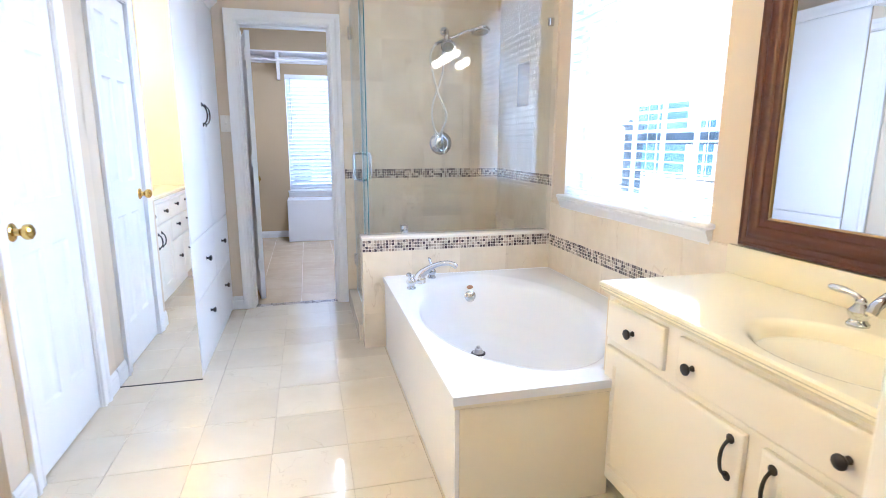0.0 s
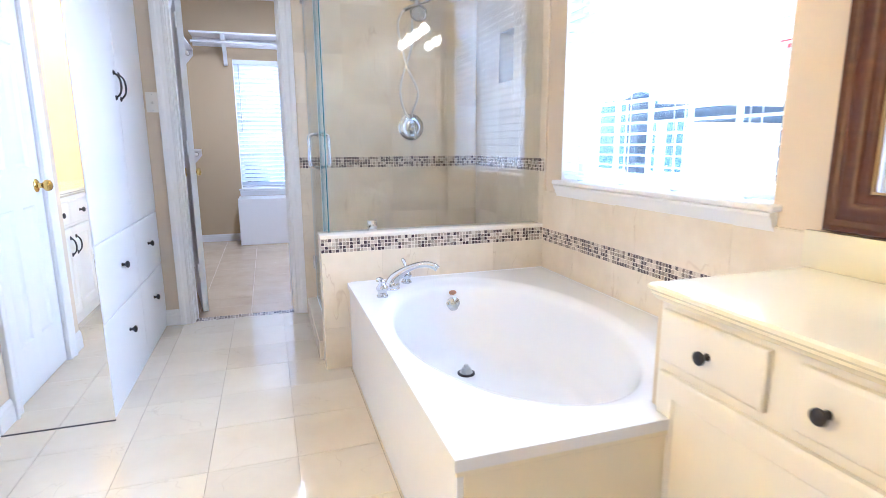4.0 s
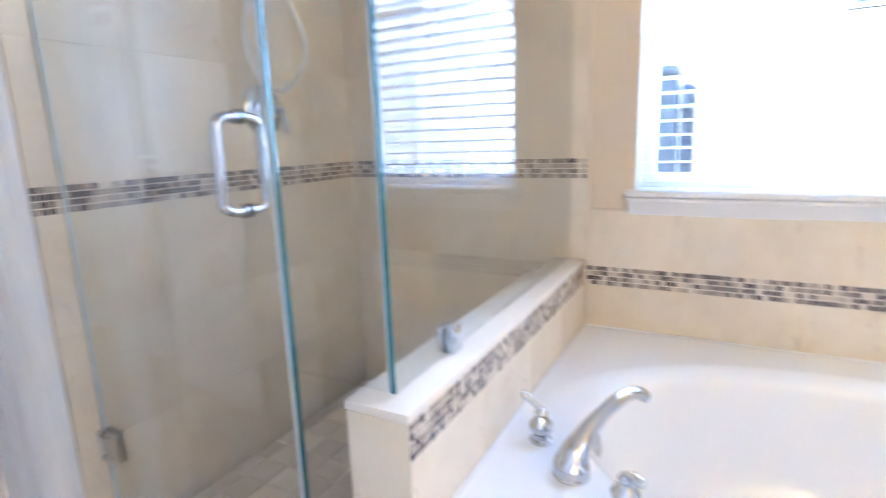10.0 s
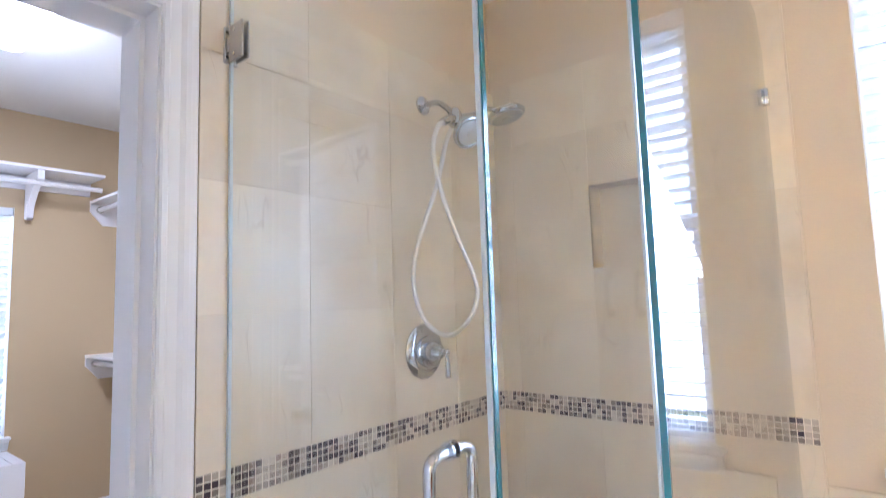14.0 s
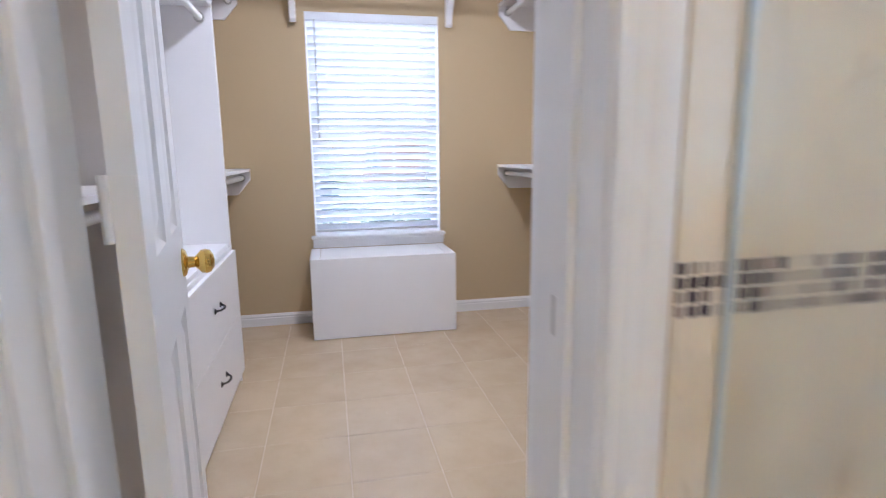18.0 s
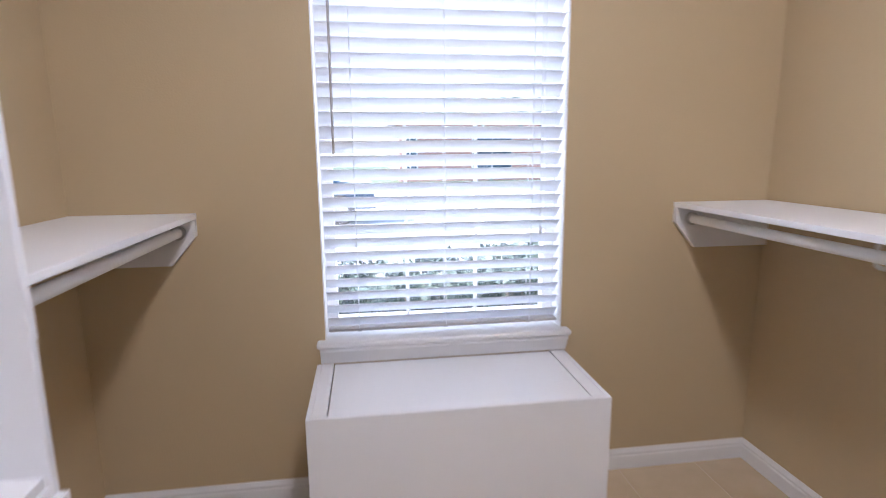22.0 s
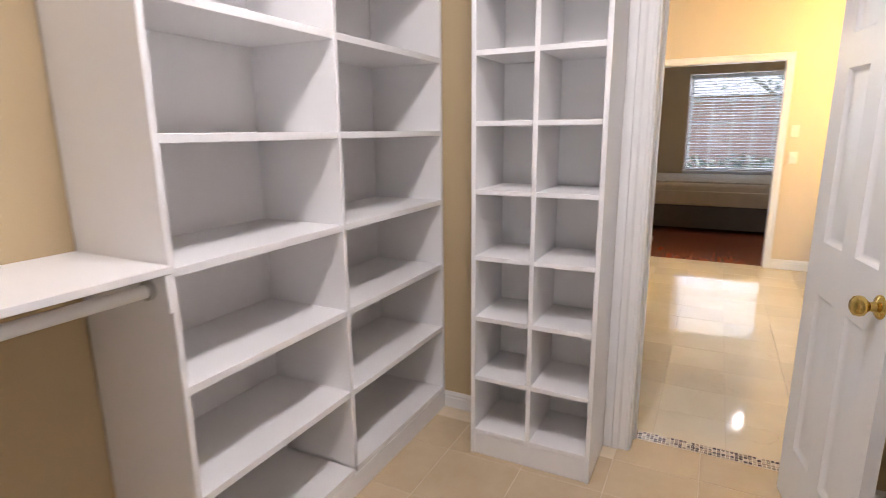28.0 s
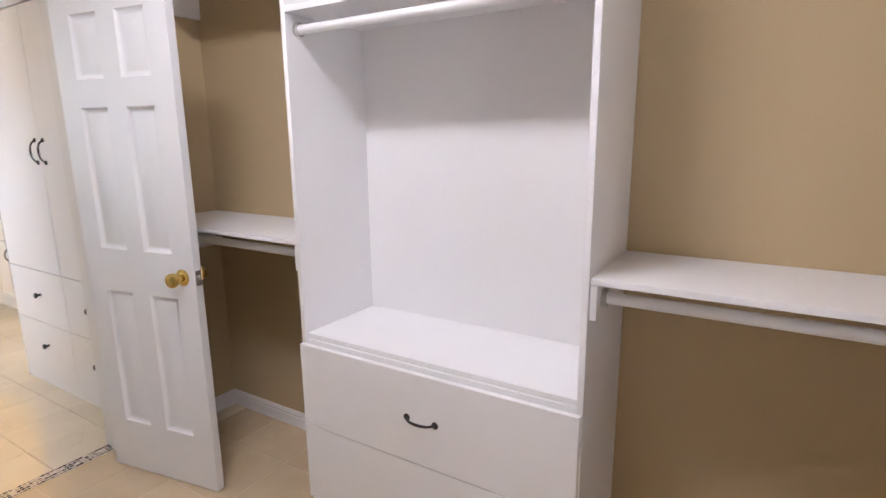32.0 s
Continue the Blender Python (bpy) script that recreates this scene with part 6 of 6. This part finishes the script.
car = thing("parked_car", (-1.5, 18.6, GZ), "dark blue car parked at the kerb", "car")
prof = [(-2.2, 0.35), (-2.2, 0.75), (-1.5, 0.88), (-0.85, 1.38), (0.75, 1.40), (1.45, 0.95), (2.1, 0.88), (2.2, 0.55), (2.2, 0.35)]
part("body", extruded(bmesh.new(), [(a - 1.5, b + GZ) for a, b in prof], 17.8, 19.4, axes((1, 0, 0), (0, 0, 1), (0, 1, 0))), M_CAR, car)
part("side_window", extruded(bmesh.new(), [(a - 1.5, b + GZ) for a, b in ((-1.25, 0.92), (-0.78, 1.30), (0.68, 1.32), (1.2, 0.95))], 17.78, 17.80, axes((1, 0, 0), (0, 0, 1), (0, 1, 0))), M_DARK, car)
for a in (-1.45, 1.4):
    w = part("wheel", rod(bmesh.new(), (a - 1.5, 17.76, GZ + 0.33), (a - 1.5, 17.98, GZ + 0.33), 0.33, n=24), M_SKIRT, car)
    part("rim", rod(bmesh.new(), (a - 1.5, 17.75, GZ + 0.33), (a - 1.5, 17.77, GZ + 0.33), 0.20, n=20), M_STEEL, w)


def tree(x, y, h, label):
    tr = thing("garden_tree", (x, y, GZ), label, "tree")
    rnd = random.Random(int(x * 10 + y))
    bm = tube(bmesh.new(), [(x, y, GZ), (x + 0.05, y, GZ + h * 0.25), (x - 0.05, y + 0.1, GZ + h * 0.5)], [0.16, 0.13, 0.09], 10)
    lf = bmesh.new()
    for k in range(9):
        a, e = rnd.uniform(0, 6.28), rnd.uniform(0.3, 1.1)
        p0 = Vector((x, y, GZ + h * rnd.uniform(0.3, 0.5)))
        p1 = p0 + Vector((math.cos(a) * math.cos(e), math.sin(a) * math.cos(e), math.sin(e))) * h * rnd.uniform(0.3, 0.5)
        tube(bm, [p0, (p0 + p1) / 2 + Vector((0, 0, 0.1)), p1], [0.06, 0.04, 0.015], 6)
        for j in range(150):
            c = p1 + Vector([rnd.gauss(0, h * 0.10) for _ in range(3)])
            r = Euler((rnd.uniform(0, 6), rnd.uniform(0, 6), rnd.uniform(0, 6))).to_matrix()
            s = rnd.uniform(0.05, 0.11)
            lf.faces.new([lf.verts.new(c + r @ Vector(q)) for q in ((-s, 0, 0), (0, -s * 0.5, 0), (s, 0, 0), (0, s * 0.5, 0))])
    part("trunk", bm, M_TWIG, tr)
    part("crown", lf, M_LEAF, tr)


tree(4.2, 15.0, 4.6, "leafy young street tree")
tree(-1.0, -8.0, 5.5, "leafy garden tree beyond the bedroom window")


# ---- tiles, one by one ----
TILE_MESH = {}


def tile_mesh(u, v, t, material, name, bev):
    """A bevelled slab lying on z = 0..t, shared by all tiles of one size."""
    key = (round(u, 3), round(v, 3), t, material.name)
    if key not in TILE_MESH:
        bm = bmesh.new()
        b = min(bev, t * 0.8)
        lo = [bm.verts.new((x, y, 0)) for x, y in ((-u / 2, -v / 2), (u / 2, -v / 2), (u / 2, v / 2), (-u / 2, v / 2))]
        md = [bm.verts.new((p.co.x, p.co.y, t - b)) for p in lo]
        hi = [bm.verts.new((p.co.x - math.copysign(b, p.co.x), p.co.y - math.copysign(b, p.co.y), t)) for p in lo]
        for p, q in ((lo, md), (md, hi)):
            for k in range(4):
                bm.faces.new((p[k], p[(k + 1) % 4], q[(k + 1) % 4], q[k]))
        bm.faces.new(hi)
        TILE_MESH[key] = finish(bm, name, material, smooth=False)
    return TILE_MESH[key]


def lay(parent, name, m, us, vs, t, material, gap=0.0025, bev=0.0008, skip=None, keep=None, jitter=0.0003):
    """Tiles between the lines us and vs on the plane m (its z axis out of the surface)."""
    inv = parent.matrix_world.inverted() if parent.type != "EMPTY" else Matrix.Translation(-ROOT[parent.name])
    for u0, u1 in zip(us, us[1:]):
        for v0, v1 in zip(vs, vs[1:]):
            if skip and skip(u0, u1, v0, v1) or u1 - u0 < 0.006 or v1 - v0 < 0.006:
                continue
            ob = new(name, tile_mesh(u1 - u0 - gap, v1 - v0 - gap, t, material, name, bev))
            ob.parent = parent
            ob.matrix_basis = inv @ m @ pose((u0 + u1) / 2, (v0 + v1) / 2, random.uniform(-jitter, jitter))


def lines(start, pitch, lo, hi):
    """Joint lines of a grid, cut off at lo and hi."""
    k = math.ceil((lo - start) / pitch)
    out = [lo]
    while start + k * pitch < hi - 1e-6:
        if start + k * pitch > lo + 1e-6:
            out.append(start + k * pitch)
        k += 1
    return out + [hi]


def hidden_bath(x0, x1, y0, y1):
    return (x0 > 1.02 and y0 > 2.08) or (x0 > 1.64) or (x1 < -0.62) or (x1 < -0.07 and y0 > 3.43) or (x1 < XW - 0.01 and y0 > 2.42) or (x0 > 0.98 and y0 > 3.7)


lay(floor, "tile", Matrix.Translation((0, 0, -0.006)), lines(0.064, 0.304, -0.66, 1.66), lines(2.903, 0.3065, 0.885, YM0 + 0.014), 0.006, M_TILE, gap=0.0016, bev=0.0006, skip=hidden_bath)


def hidden_closet(x0, x1, y0, y1):
    return (x0 > UX + 0.03 and y1 < U1) or (x1 < TXF - 0.03 and y0 > T0 and y1 < T1) or (y0 < YM1 - 0.03 and (x1 < DX0 - 0.05 or x0 > DX1 + 0.05))


lay(floor_closet, "tile", Matrix.Translation((0, 0, -0.0012)), lines(0.130, 0.338, XCW, XCE), [YM0 + 0.088] + lines(6.582, 0.338, YM0 + 0.30, YN), 0.0012, M_CTILE, gap=0.0032, bev=0.0006, skip=hidden_closet)

# wall tile: shower back, shower side, tub wall, low wall, vanity end
BZ = [0.03, 0.36, 0.67, 0.975]
UZ = [1.046, 1.385, 1.692, 1.998, 2.235]
back = axes((1, 0, 0), (0, 0, 1), (0, -1, 0), (0, TY + 0.003, 0))
bx = [0.834, 1.135, 1.447, 1.759, TX]
for zs in (BZ, UZ):
    lay(shower_wall_back, "tile", back, bx, zs, 0.003, M_WTILE, gap=0.0010, bev=0.0005)
side = axes((0, -1, 0), (0, 0, 1), (-1, 0, 0), (TX + 0.003, 0, 0))
sy = [-TY, -4.580, -4.270, -3.960, -3.652]
for zs in (BZ, UZ[:-1] + [2.255]):
    lay(shower_wall_side, "tile", side, sy, zs, 0.003, M_WTILE, gap=0.0010, bev=0.0005, skip=lambda a, b, c, d: abs(a + 4.270) < 0.01 and c > 1.3 and d < 2.0)
# pieces round the niche
for y0, y1, z0, z1 in ((4.065, 4.27, 1.385, 1.498), (4.065, 4.27, 1.797, 1.998), (3.960, 4.063, 1.385, 1.692), (3.960, 4.063, 1.692, 1.998)):
    lay(shower_wall_side, "tile", side, [-y1, -y0], [z0, z1], 0.003, M_WTILE, gap=0.0010, bev=0.0005)
ty = [-3.645, -3.332, -3.015, -2.702, -2.390, -2.124]
for zs in ([0.43, 0.599], [0.669, 0.868]):
    lay(tub_wall, "tile", side, ty, zs, 0.003, M_WTILE, gap=0.0010, bev=0.0005)
front = axes((1, 0, 0), (0, 0, 1), (0, -1, 0), (0, 3.654, 0))
kx = [0.855, 1.155, 1.460, 1.762, TX]
lay(knee, "tile", front, kx, [0.0, 0.217, 0.6015], 0.003, M_WTILE, gap=0.0010, bev=0.0005)
lay(knee, "tile", axes((-1, 0, 0), (0, 0, 1), (0, 1, 0), (0, 3.776, 0)), [-TX, -1.76, -1.46, -1.16, -0.856], [0.03, 0.36, 0.671], 0.003, M_WTILE, gap=0.0010, bev=0.0005)
lay(knee, "tile", axes((0, -1, 0), (0, 0, 1), (-1, 0, 0), (0.859, 0, 0)), [-3.779, -3.651], [0.0, 0.217, 0.671], 0.003, M_WTILE, gap=0.0010, bev=0.0005)
vend = axes((-1, 0, 0), (0, 0, 1), (0, 1, 0), (0, 2.119, 0))
for zs in ([TUBZ + 0.001, 0.599], [0.669, 0.745]):
    lay(splash, "tile", vend, [-TX, -1.80, -1.562], zs, 0.008, M_WTILE, gap=0.0010, bev=0.0005)

# shower floor stones
lay(shower_floor, "stone", Matrix.Translation((0, 0, 0.030)), lines(0.97, 0.102, 0.966, TX), lines(3.78, 0.102, 3.772, TY), 0.008, M_STONE, gap=0.006, bev=0.003, jitter=0.0015)


# mosaic bands
def band(parent, m, u0, u1, v0, rows, pitch, t=0.003):
    n = max(1, round((u1 - u0) / pitch))
    us = [u0 + (u1 - u0) * k / n for k in range(n + 1)]
    bed = block(u0, u1, v0, v0 + rows * pitch, 0.0002, t - 0.0006)
    bmesh.ops.transform(bed, matrix=m, verts=bed.verts)
    part("grout_bed", bed, M_GROUTD, parent, "white mosaic grout")
    lay(parent, "mosaic", m, us, [v0 + pitch * k for k in range(rows + 1)], t, M_MOSAIC, gap=0.0022, bev=0.0008, jitter=0.0003)


band(shower_wall_back, back, 0.834, TX, 0.975, 4, 0.01775)
band(shower_wall_side, side, -TY, -3.652, 0.975, 4, 0.01775)
band(tub_wall, side, -3.645, -2.124, 0.5990, 4, 0.0175)
band(knee, front, 0.855, TX, 0.6015, 4, 0.0175, 0.003)
band(splash, vend, -TX, -1.562, 0.5990, 4, 0.0175, 0.008)
strip = structure("threshold_strip", block(DX0, DX1, YM0 + 0.014, YM0 + 0.088, -0.05, -0.004), M_GROUTD, "mosaic strip across the doorway")
band(strip, Matrix.Translation((0, 0, -0.004)), DX0, DX1, YM0 + 0.016, 4, 0.0175, 0.005)
